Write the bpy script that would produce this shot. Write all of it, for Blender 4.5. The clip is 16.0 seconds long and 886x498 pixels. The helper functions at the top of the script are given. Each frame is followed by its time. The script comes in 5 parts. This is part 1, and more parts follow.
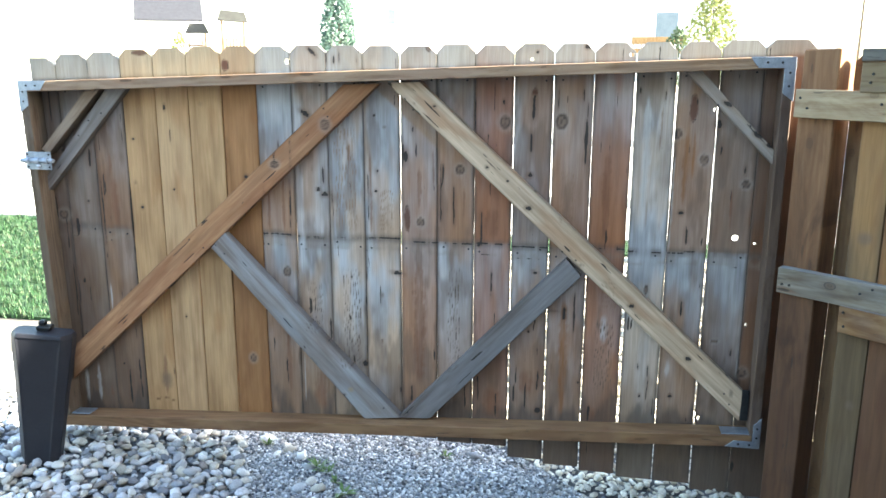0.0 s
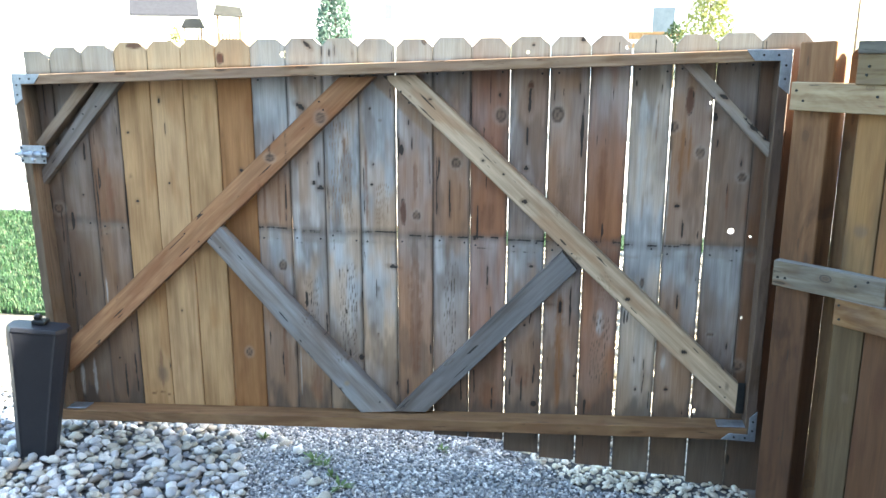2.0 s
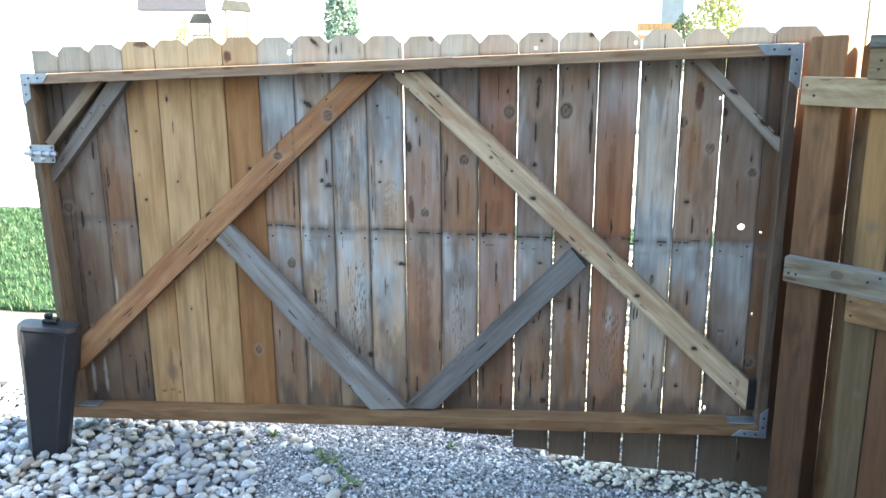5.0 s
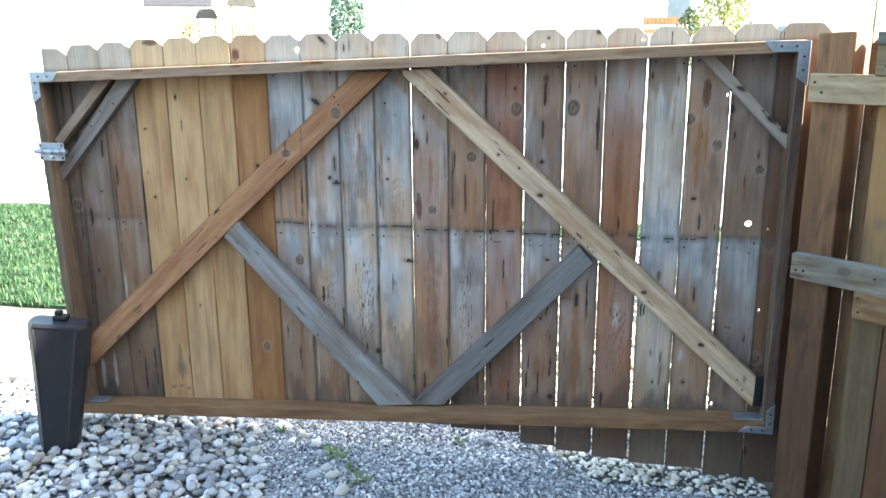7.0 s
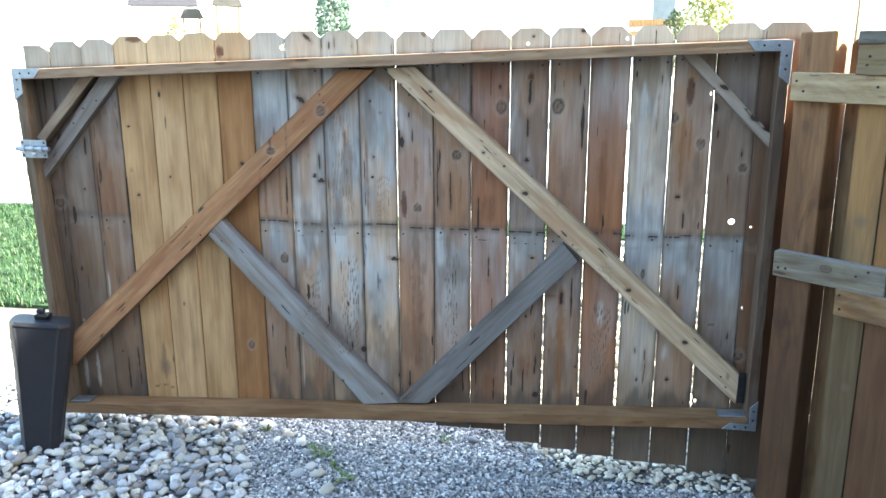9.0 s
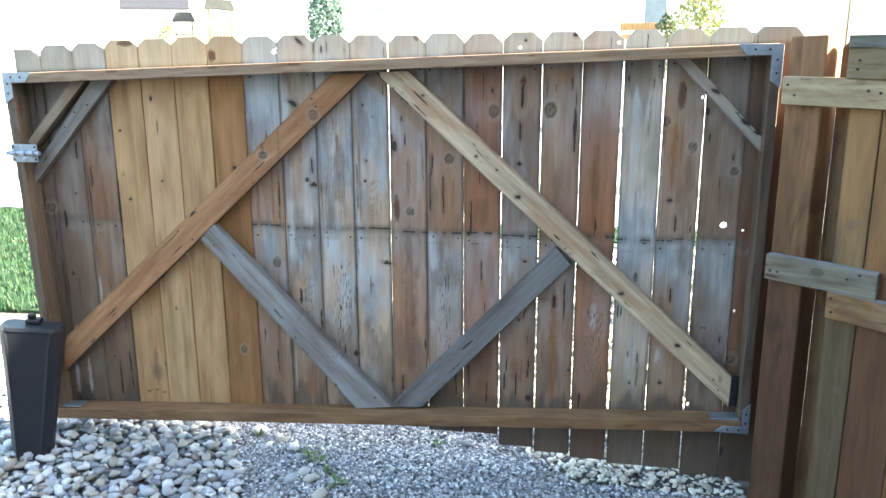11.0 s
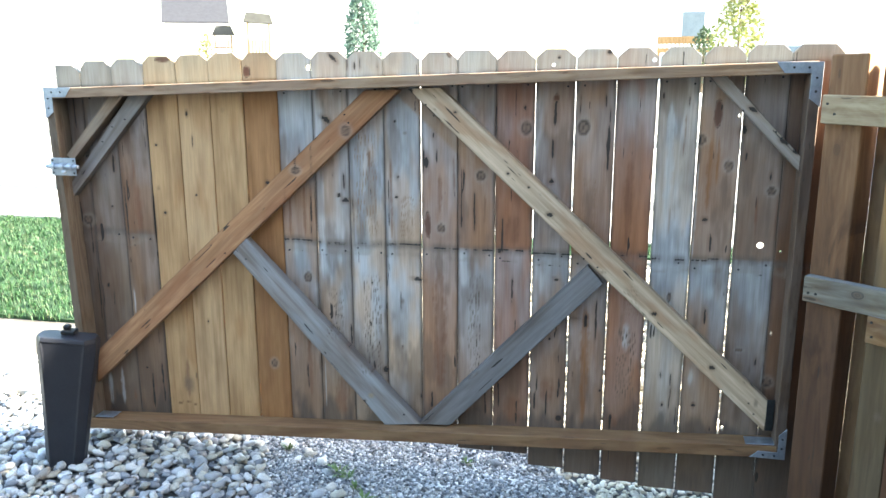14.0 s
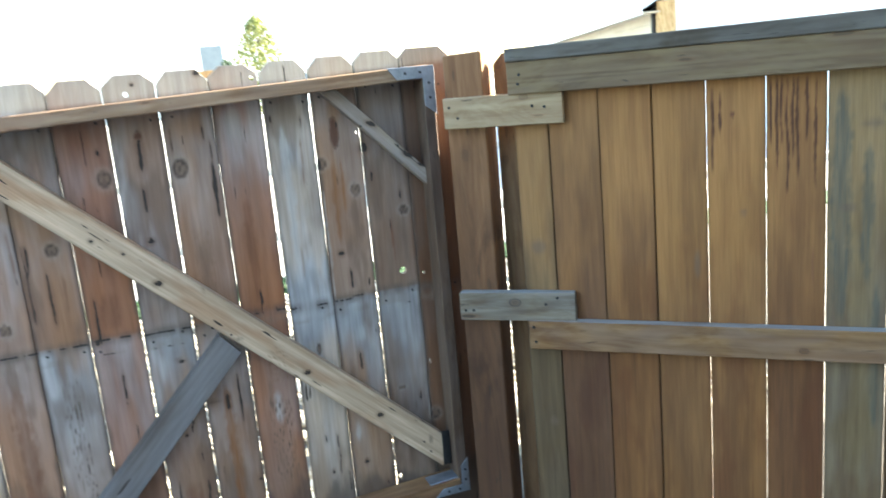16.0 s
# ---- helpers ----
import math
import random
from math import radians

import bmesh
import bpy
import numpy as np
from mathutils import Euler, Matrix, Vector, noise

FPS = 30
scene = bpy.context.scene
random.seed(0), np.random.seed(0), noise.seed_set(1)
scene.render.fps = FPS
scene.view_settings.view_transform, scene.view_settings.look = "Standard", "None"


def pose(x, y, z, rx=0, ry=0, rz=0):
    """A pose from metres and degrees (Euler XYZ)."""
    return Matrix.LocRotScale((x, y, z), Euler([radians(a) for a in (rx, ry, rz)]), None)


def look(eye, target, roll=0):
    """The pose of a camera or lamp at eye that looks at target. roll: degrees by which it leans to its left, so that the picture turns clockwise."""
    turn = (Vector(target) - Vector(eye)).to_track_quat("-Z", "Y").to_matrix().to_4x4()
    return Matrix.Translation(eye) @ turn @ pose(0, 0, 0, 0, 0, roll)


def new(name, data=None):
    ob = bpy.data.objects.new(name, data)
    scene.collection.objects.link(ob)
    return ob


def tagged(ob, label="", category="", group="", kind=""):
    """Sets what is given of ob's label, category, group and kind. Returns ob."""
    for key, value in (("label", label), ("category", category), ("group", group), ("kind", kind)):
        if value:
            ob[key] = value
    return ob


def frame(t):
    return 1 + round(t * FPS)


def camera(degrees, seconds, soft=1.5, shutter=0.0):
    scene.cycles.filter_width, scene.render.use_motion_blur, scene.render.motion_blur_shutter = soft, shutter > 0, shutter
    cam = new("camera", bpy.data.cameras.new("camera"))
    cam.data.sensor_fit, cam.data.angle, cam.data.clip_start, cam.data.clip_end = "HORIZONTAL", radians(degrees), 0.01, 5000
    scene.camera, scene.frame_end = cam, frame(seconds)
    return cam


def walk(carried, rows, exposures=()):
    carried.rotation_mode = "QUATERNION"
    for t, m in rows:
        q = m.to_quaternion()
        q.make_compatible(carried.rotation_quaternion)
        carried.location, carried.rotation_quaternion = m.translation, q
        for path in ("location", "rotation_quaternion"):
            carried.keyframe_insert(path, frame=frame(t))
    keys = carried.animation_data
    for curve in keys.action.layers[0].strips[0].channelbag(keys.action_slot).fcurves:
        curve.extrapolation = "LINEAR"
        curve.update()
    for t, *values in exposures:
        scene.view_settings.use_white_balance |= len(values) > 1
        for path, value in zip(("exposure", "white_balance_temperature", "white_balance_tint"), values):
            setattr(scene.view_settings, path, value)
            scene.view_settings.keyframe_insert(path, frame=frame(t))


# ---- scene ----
cam = camera(57.4, 16.0, soft=1.5, shutter=0.4)
PATH = [
    (0, (2.307, -2.979, 1.635), (1.939, -1.066, 1.182), 0.12),
    (0.5, (2.312, -2.971, 1.660), (1.964, -1.062, 1.174), 0.16),
    (1, (2.317, -2.969, 1.645), (1.964, -1.061, 1.162), 0.07),
    (1.5, (2.311, -2.974, 1.640), (1.930, -1.070, 1.162), 0.06),
    (2, (2.310, -2.976, 1.627), (1.950, -1.064, 1.163), 0.11),
    (2.5, (2.308, -2.973, 1.645), (1.944, -1.067, 1.164), -0.28),
    (3, (2.306, -2.975, 1.631), (1.937, -1.067, 1.158), -0.30),
    (3.5, (2.306, -2.977, 1.641), (1.926, -1.073, 1.158), -0.16),
    (4, (2.310, -2.970, 1.647), (1.935, -1.069, 1.152), -0.26),
    (6.5, (2.307, -2.965, 1.626), (1.913, -1.057, 1.174), -0.43),
    (7, (2.305, -2.977, 1.650), (1.911, -1.079, 1.158), -0.51),
    (7.5, (2.315, -2.979, 1.645), (1.939, -1.076, 1.157), -0.08),
    (8, (2.313, -2.976, 1.650), (1.959, -1.072, 1.148), -0.32),
    (8.5, (2.306, -2.980, 1.636), (1.960, -1.071, 1.150), -0.15),
    (9, (2.310, -2.980, 1.638), (1.949, -1.075, 1.149), -0.25),
    (11.5, (2.310, -2.976, 1.643), (1.970, -1.065, 1.162), -0.32),
    (12, (2.306, -2.967, 1.666), (1.965, -1.059, 1.174), -0.50),
    (12.5, (2.319, -2.964, 1.655), (1.944, -1.062, 1.163), -0.65),
    (13, (2.306, -2.969, 1.637), (1.929, -1.064, 1.157), -0.17),
    (13.5, (2.316, -2.962, 1.656), (1.934, -1.062, 1.163), -0.33),
    (14, (2.316, -2.958, 1.654), (1.890, -1.057, 1.202), -0.14),
    (14.5, (2.322, -2.948, 1.653), (1.893, -1.054, 1.174), -0.94),
    (15, (2.295, -2.898, 1.678), (1.977, -0.979, 1.212), -1.40),
    (15.3, (2.250, -2.781, 1.662), (2.140, -0.841, 1.188), -1.97),
    (15.5, (2.208, -2.671, 1.648), (2.349, -0.714, 1.257), -2.33),
    (15.7, (2.167, -2.560, 1.634), (2.592, -0.641, 1.268), -5.22),
    (16, (2.122, -2.443, 1.619), (2.743, -0.589, 1.199), -5.12),
]
walk(cam, [(t, look(eye, target, roll)) for t, eye, target, roll in PATH], exposures=[(0, 3.46, 6900, 2), (14.9, 3.46, 6900, 2), (15.5, 3.5, 6900, 2), (16, 3.44, 6900, 2)])

# ---- light ----
SUN_AZIMUTH, SUN_HEIGHT = 5.5, 25.0          # degrees from +x towards +y, and above the ground
world = bpy.data.worlds.new("sky")
scene.world = world
world.use_nodes = True
sky = world.node_tree.nodes.new("ShaderNodeTexSky")
sky.sky_type, sky.sun_disc = "NISHITA", False
sky.sun_elevation, sky.sun_rotation = radians(SUN_HEIGHT), radians(90 - SUN_AZIMUTH)
sky.air_density, sky.dust_density = 1.0, 1.5
background = world.node_tree.nodes["Background"]
background.inputs["Strength"].default_value = 0.12
world.node_tree.links.new(sky.outputs[0], background.inputs["Color"])
sun = new("sun", bpy.data.lights.new("sun", "SUN"))
sun.data.energy, sun.data.angle, sun.data.color = 4.5, radians(0.6), (1.0, 0.92, 0.80)
ca, sa, ch, sh = (math.cos(radians(SUN_AZIMUTH)), math.sin(radians(SUN_AZIMUTH)), math.cos(radians(SUN_HEIGHT)), math.sin(radians(SUN_HEIGHT)))
sun.matrix_world = look((20 * ca * ch, 20 * sa * ch, 20 * sh), (0, 0, 0))


# ---- materials ----
class Nodes:
    """A material under construction: its tree, its shader and short ways to add nodes."""

    def __init__(self, name, rough=0.7, metal=0.0):
        self.mat = bpy.data.materials.new(name)
        self.mat.use_nodes = True
        self.tree = self.mat.node_tree
        self.shader = self.tree.nodes["Principled BSDF"]
        self.shader.inputs["Roughness"].default_value = rough
        self.shader.inputs["Metallic"].default_value = metal

    def add(self, kind, **values):
        node = self.tree.nodes.new("ShaderNode" + kind)
        for key, value in values.items():
            node.inputs[key].default_value = value
        return node

    def link(self, a, b):
        self.tree.links.new(a, b)

    def coords(self, scale, which="Object", shift=True):
        """Coordinates scaled along each axis, shifted by chance from object to object."""
        tex = self.add("TexCoord")
        src = tex.outputs[which]
        if shift:
            info = self.add("ObjectInfo")
            times = self.add("VectorMath")
            times.operation = "SCALE"
            combine = self.add("CombineXYZ")
            for n in range(3):
                self.link(info.outputs["Random"], combine.inputs[n])
            self.link(combine.outputs[0], times.inputs[0])
            times.inputs["Scale"].default_value = 37.0
            plus = self.add("VectorMath")
            plus.operation = "ADD"
            self.link(src, plus.inputs[0])
            self.link(times.outputs[0], plus.inputs[1])
            src = plus.outputs[0]
        mapping = self.add("Mapping")
        mapping.inputs["Scale"].default_value = scale
        self.link(src, mapping.inputs["Vector"])
        return mapping.outputs[0]

    def noise(self, vector, scale=1.0, detail=4.0, rough=0.55, distort=0.0):
        node = self.add("TexNoise", Scale=scale, Detail=detail, Roughness=rough, Distortion=distort)
        self.link(vector, node.inputs["Vector"])
        return node.outputs["Fac"]

    def ramp(self, value, low, high, to_low=0.0, to_high=1.0, smooth=True):
        node = self.tree.nodes.new("ShaderNodeMapRange")
        node.interpolation_type = "SMOOTHSTEP" if smooth else "LINEAR"
        for key, v in (("From Min", low), ("From Max", high), ("To Min", to_low), ("To Max", to_high)):
            node.inputs[key].default_value = v
        self.link(value, node.inputs["Value"])
        return node.outputs["Result"]

    def math(self, op, a, b):
        node = self.add("Math")
        node.operation = op
        for slot, v in zip(node.inputs, (a, b)):
            if isinstance(v, (int, float)):
                slot.default_value = v
            else:
                self.link(v, slot)
        return node.outputs[0]

    def mix(self, fac, a, b, blend="MIX"):
        node = self.tree.nodes.new("ShaderNodeMix")
        node.data_type, node.blend_type = "RGBA", blend
        for slot, v in ((node.inputs["Factor"], fac), (node.inputs["A"], a), (node.inputs["B"], b)):
            if isinstance(v, (int, float)):
                slot.default_value = v
            elif isinstance(v, tuple):
                slot.default_value = (*v, 1)
            else:
                self.link(v, slot)
        return node.outputs["Result"]

    def done(self, colour, bump=None, height=0.002, strength=0.6):
        if isinstance(colour, tuple):
            self.shader.inputs["Base Color"].default_value = (*colour, 1)
        else:
            self.link(colour, self.shader.inputs["Base Color"])
        if bump is not None:
            node = self.add("Bump", Distance=height, Strength=strength)
            self.link(bump, node.inputs["Height"])
            self.link(node.outputs[0], self.shader.inputs["Normal"])
        return self.mat


def wood(name, lit_top=False):
    """Sawn cedar: the tint comes from the piece's own colour, the greying from that colour's alpha. The grain runs along z."""
    n = Nodes(name, 0.72)
    info = n.add("ObjectInfo")
    tint, grey = info.outputs["Color"], info.outputs["Alpha"]
    fine = n.noise(n.coords((260, 260, 7)), 1.0, 3, 0.6, 0.2)
    mid = n.noise(n.coords((40, 40, 3.6)), 1.0, 4, 0.6, 0.8)
    broad = n.noise(n.coords((13, 13, 3.2)), 1.0, 4, 0.62, 1.2)
    cloud = n.noise(n.coords((10, 10, 5.0)), 1.0, 2.5, 0.5, 0.7)
    # growth rings: contour lines of a long stretched noise
    rings = n.math("SINE", n.math("MULTIPLY", n.noise(n.coords((8, 8, 0.7)), 1.0, 1, 0.4, 0.4), 80.0), 0.0)
    lines = n.math("ADD", n.math("MULTIPLY", fine, 0.12), n.math("ADD", n.math("MULTIPLY", mid, 0.25), n.math("MULTIPLY", broad, 0.63)))
    lines = n.math("ADD", lines, n.math("MULTIPLY", rings, 0.045))
    colour = n.mix(n.ramp(lines, 0.34, 0.64), n.mix(1.0, tint, n.mix(n.math("MINIMUM", n.math("MULTIPLY", grey, 2.0), 1.0), (0.66, 0.54, 0.43), (0.50, 0.41, 0.33)), "MULTIPLY"), n.mix(1.0, tint, (1.20, 1.20, 1.18), "MULTIPLY"))
    # knots, round, about two centimetres
    cell = n.add("TexVoronoi", Scale=1.0, Randomness=1.0)
    cell.voronoi_dimensions = "2D"
    flat, lay = n.add("SeparateXYZ"), n.add("CombineXYZ")
    n.link(n.coords((8.5, 8.5, 5.6)), flat.inputs[0])
    n.link(flat.outputs["X"], lay.inputs["X"])
    n.link(flat.outputs["Z"], lay.inputs["Y"])
    n.link(lay.outputs[0], cell.inputs["Vector"])
    chance = n.add("SeparateColor")
    n.link(cell.outputs["Color"], chance.inputs[0])
    some = n.ramp(chance.outputs[0], 0.74, 0.78)
    wavy = n.math("DIVIDE", n.math("ADD", cell.outputs["Distance"], n.math("MULTIPLY", n.math("SUBTRACT", mid, 0.5), 0.05)), n.math("ADD", 0.45, n.math("MULTIPLY", chance.outputs[1], 0.85)))
    knot = n.math("MULTIPLY", n.ramp(wavy, 0.100, 0.055), some)
    halo = n.math("MULTIPLY", n.math("MULTIPLY", n.ramp(wavy, 0.26, 0.11), some), 0.55)
    around = n.math("SINE", n.math("MULTIPLY", wavy, 150.0), 0.0)
    halo = n.math("MULTIPLY", halo, n.math("ADD", 0.75, n.math("MULTIPLY", around, 0.25)))
    heart = n.ramp(n.math("ADD", n.math("MULTIPLY", broad, 0.6), n.math("MULTIPLY", cloud, 0.4)), 0.46, 0.62)
    colour = n.mix(n.math("MULTIPLY", heart, 0.55), colour, n.mix(1.0, tint, (0.74, 0.54, 0.40), "MULTIPLY"))
    silver = n.mix(n.ramp(mid, 0.3, 0.7), (0.20, 0.205, 0.22), (0.40, 0.41, 0.43))
    patch = n.math("MULTIPLY", n.ramp(n.math("ADD", n.math("MULTIPLY", broad, 0.5), n.math("MULTIPLY", cloud, 0.5)), 0.30, 0.58), grey)
    colour = n.mix(patch, colour, silver)
    runs = n.ramp(n.noise(n.coords((90, 90, 10)), 1.0, 3, 0.55, 0.4), 0.665, 0.71)
    colour = n.mix(n.math("MULTIPLY", runs, 0.6), colour, (0.035, 0.025, 0.02))
    if lit_top:
        # light on the upper post put into the colour, with ragged, streaky lower limit
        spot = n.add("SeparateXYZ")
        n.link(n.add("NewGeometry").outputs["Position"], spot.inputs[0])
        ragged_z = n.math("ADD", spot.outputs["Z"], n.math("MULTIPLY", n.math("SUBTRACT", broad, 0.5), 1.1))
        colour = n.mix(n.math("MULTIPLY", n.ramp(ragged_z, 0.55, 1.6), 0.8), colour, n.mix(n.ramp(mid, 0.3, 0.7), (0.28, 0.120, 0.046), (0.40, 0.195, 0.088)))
    # upper faces of greyed pieces turn silver-grey
    facing = n.add("SeparateXYZ")
    n.link(n.add("NewGeometry").outputs["Normal"], facing.inputs[0])
    silvered = n.math("MULTIPLY", n.ramp(facing.outputs["Z"], 0.80, 0.95), n.math("MULTIPLY", n.ramp(broad, 0.25, 0.6, 0.35, 0.8), n.ramp(grey, 0.12, 0.19)))
    colour = n.mix(silvered, colour, (0.36, 0.365, 0.38))
    # short dark gouges and pitch pockets, a few to a board, each with a rusty rim
    pit = n.add("TexVoronoi", Scale=1.0, Randomness=1.0)
    pit.voronoi_dimensions = "2D"
    apart, onto = n.add("SeparateXYZ"), n.add("CombineXYZ")
    n.link(n.coords((34, 34, 7.0)), apart.inputs[0])
    n.link(apart.outputs["X"], onto.inputs["X"])
    n.link(apart.outputs["Z"], onto.inputs["Y"])
    n.link(onto.outputs[0], pit.inputs["Vector"])
    luck = n.add("SeparateColor")
    n.link(pit.outputs["Color"], luck.inputs[0])
    few = n.ramp(luck.outputs[0], 0.89, 0.91)
    ragged = n.math("ADD", pit.outputs["Distance"], n.math("MULTIPLY", n.math("SUBTRACT", n.noise(n.coords((150, 150, 40)), 1.0, 3), 0.5), 0.16))
    ragged = n.math("DIVIDE", ragged, n.math("ADD", 0.5, luck.outputs[1]))
    gouge = n.math("MULTIPLY", n.ramp(ragged, 0.145, 0.10), few)
    rust = n.math("MULTIPLY", n.math("MULTIPLY", n.ramp(ragged, 0.40, 0.12), few), 0.5)
    clear = n.math("MINIMUM", n.math("ADD", 0.35, n.math("MULTIPLY", grey, 1.3)), 1.0)
    halo, knot = n.math("MULTIPLY", halo, clear), n.math("MULTIPLY", knot, clear)
    colour = n.mix(halo, colour, n.mix(1.0, tint, (0.50, 0.36, 0.26), "MULTIPLY"))
    colour = n.mix(n.math("MULTIPLY", rust, clear), colour, n.mix(1.0, tint, (0.80, 0.42, 0.20), "MULTIPLY"))
    colour = n.mix(n.math("MULTIPLY", gouge, n.math("MULTIPLY", clear, 0.9)), colour, (0.028, 0.018, 0.013))
    heartwood = n.mix(n.ramp(around, -0.2, 0.9), (0.05, 0.03, 0.02), n.mix(1.0, tint, (0.70, 0.55, 0.45), "MULTIPLY"))
    colour = n.mix(n.math("MULTIPLY", knot, 0.8), colour, heartwood)
    rim = n.math("MULTIPLY", n.math("MULTIPLY", n.ramp(wavy, 0.118, 0.100), n.ramp(wavy, 0.076, 0.092)), some)
    colour = n.mix(n.math("MULTIPLY", n.math("MULTIPLY", rim, clear), 0.75), colour, (0.03, 0.02, 0.016))
    colour = n.mix(1.0, colour, (0.79, 0.83, 0.82), "MULTIPLY")
    return n.done(colour, n.math("ADD", lines, n.math("MULTIPLY", runs, -0.5)), 0.0018, 0.6)


def stone(name, colours, island):
    n = Nodes(name, 0.65)
    if island:
        chance = n.add("NewGeometry").outputs["Random Per Island"]
    else:
        chance = n.add("ObjectInfo").outputs["Random"]
    ramp = n.add("ValToRGB")
    ramp.color_ramp.interpolation = "CONSTANT"
    for i, c in enumerate(colours):
        e = ramp.color_ramp.elements[i] if i < 2 else ramp.color_ramp.elements.new(i / len(colours))
        e.position, e.color = i / len(colours), (*c, 1)
    n.link(chance, ramp.inputs[0])
    grain = n.noise(n.coords((90, 90, 90), shift=False), 1.0, 5, 0.65)
    cloud = n.noise(n.coords((22, 22, 40), shift=False), 1.0, 3)
    c = n.mix(n.ramp(grain, 0.3, 0.7), n.mix(1.0, ramp.outputs[0], (0.72, 0.71, 0.70), "MULTIPLY"), n.mix(1.0, ramp.outputs[0], (1.15, 1.14, 1.12), "MULTIPLY"))
    c = n.mix(n.math("MULTIPLY", n.ramp(cloud, 0.5, 0.75), 0.35), c, (0.30, 0.24, 0.17))
    return n.done(c, grain, 0.0015, 0.5)


def mottled(name, a, b, scale, rough=0.85, height=0.01, metal=0.0, strength=0.6):
    """A surface in two colours, mixed at a broad and a fine scale, in real size."""
    n = Nodes(name, rough, metal)
    broad = n.noise(n.coords((scale,) * 3, shift=False), 1.0, 4)
    fine = n.noise(n.coords((scale * 14,) * 3, shift=False), 1.0, 5, 0.65)
    f = n.math("ADD", n.math("MULTIPLY", broad, 0.55), n.math("MULTIPLY", fine, 0.45))
    return n.done(n.mix(n.ramp(f, 0.35, 0.65), a, b), fine, height, strength)


def siding(name, a, b, pitch):
    """Painted lap siding: dirt and tone on top of boards that are built as geometry."""
    n = Nodes(name, 0.6)
    f = n.noise(n.coords((0.7, 0.7, 3.0), shift=False), 1.0, 5)
    fine = n.noise(n.coords((30, 30, 90), shift=False), 1.0, 3)
    return n.done(n.mix(n.ramp(f, 0.3, 0.7), a, b), fine, 0.001, 0.4)


WOOD = wood("sawn_cedar")
POST_WOOD = wood("lit_top_timber", True)
GALV = mottled("galvanised_steel", (0.30, 0.34, 0.40), (0.45, 0.50, 0.57), 30, 0.45, 0.0004, 0.85)
BLACK = mottled("black_iron", (0.012, 0.012, 0.013), (0.03, 0.03, 0.03), 40, 0.5, 0.0005, 0.3)
PLASTIC = mottled("dark_plastic", (0.0135, 0.0145, 0.022), (0.019, 0.020, 0.028), 12, 0.5, 0.0006)
RIVER = [(0.46, 0.485, 0.53), (0.31, 0.33, 0.375), (0.68, 0.68, 0.69), (0.40, 0.415, 0.45), (0.52, 0.50, 0.45), (0.20, 0.215, 0.25), (0.74, 0.75, 0.77), (0.40, 0.375, 0.33), (0.54, 0.56, 0.61), (0.28, 0.245, 0.225), (0.60, 0.59, 0.57)]
ROCK = stone("river_rock", RIVER, False)
# direct sun on this strip is put into the paler rock colours
LIT_ROCKS = stone("lit_river_rocks", [(0.88, 0.85, 0.77), (0.78, 0.73, 0.62), (0.90, 0.88, 0.82), (0.74, 0.71, 0.65), (0.58, 0.53, 0.45), (0.86, 0.84, 0.79)], True)
ROCKS = stone("river_rocks", RIVER, True)
GRAVEL = stone("grey_gravel", [(0.36, 0.385, 0.43), (0.15, 0.165, 0.195), (0.57, 0.59, 0.63), (0.29, 0.305, 0.345), (0.80, 0.81, 0.83), (0.44, 0.43, 0.425), (0.07, 0.08, 0.10), (0.23, 0.245, 0.275)], True)
EARTH = mottled("gravelly_earth", (0.05, 0.045, 0.04), (0.09, 0.08, 0.072), 9, 0.95, 0.02)
LAWN = mottled("turf", (0.014, 0.048, 0.014), (0.03, 0.075, 0.022), 2.5, 0.9, 0.03)
BLADE = stone("grass_blade", [(0.007, 0.046, 0.013), (0.013, 0.066, 0.018), (0.009, 0.054, 0.015), (0.020, 0.074, 0.022), (0.009, 0.039, 0.012)], True)
CONCRETE = mottled("concrete", (0.42, 0.41, 0.38), (0.58, 0.56, 0.52), 1.2, 0.9, 0.004)
PALE_SIDING = siding("pale_blue_grey_siding", (0.62, 0.66, 0.70), (0.72, 0.76, 0.79), 0.15)
TAN_SIDING = siding("tan_siding", (0.42, 0.35, 0.25), (0.50, 0.43, 0.32), 0.15)
GREY_SIDING = siding("grey_siding", (0.26, 0.285, 0.31), (0.33, 0.355, 0.38), 0.15)
WHITE_SIDING = siding("white_siding", (0.66, 0.66, 0.64), (0.76, 0.76, 0.74), 0.15)
WHITE_TRIM = mottled("white_painted_trim", (0.70, 0.72, 0.74), (0.80, 0.81, 0.82), 3, 0.5, 0.001)
ROOFING = mottled("grey_shingle", (0.020, 0.021, 0.030), (0.030, 0.031, 0.041), 3, 0.9, 0.01)
PALE_ROOF = mottled("pale_metal_roof", (0.40, 0.43, 0.47), (0.50, 0.53, 0.57), 2, 0.5, 0.003)
CANVAS = mottled("pale_canvas", (0.036, 0.036, 0.035), (0.055, 0.055, 0.052), 2, 0.9, 0.003)
WINDOW = mottled("window_glass", (0.11, 0.14, 0.17), (0.15, 0.18, 0.21), 1, 0.15, 0.0)
TRUNK = mottled("bark", (0.07, 0.05, 0.035), (0.13, 0.10, 0.07), 14, 0.95, 0.01)
LEAF_TEAL = stone("spruce_leaf", [(0.05, 0.115, 0.085), (0.08, 0.155, 0.12), (0.03, 0.07, 0.053), (0.11, 0.19, 0.15)], True)
LEAF_LIME = stone("lime_leaf", [(0.16, 0.19, 0.04), (0.22, 0.24, 0.055), (0.12, 0.16, 0.04), (0.27, 0.27, 0.08)], True)
LEAF_GREEN = stone("green_leaf", [(0.03, 0.07, 0.02), (0.045, 0.09, 0.025), (0.025, 0.055, 0.018)], True)


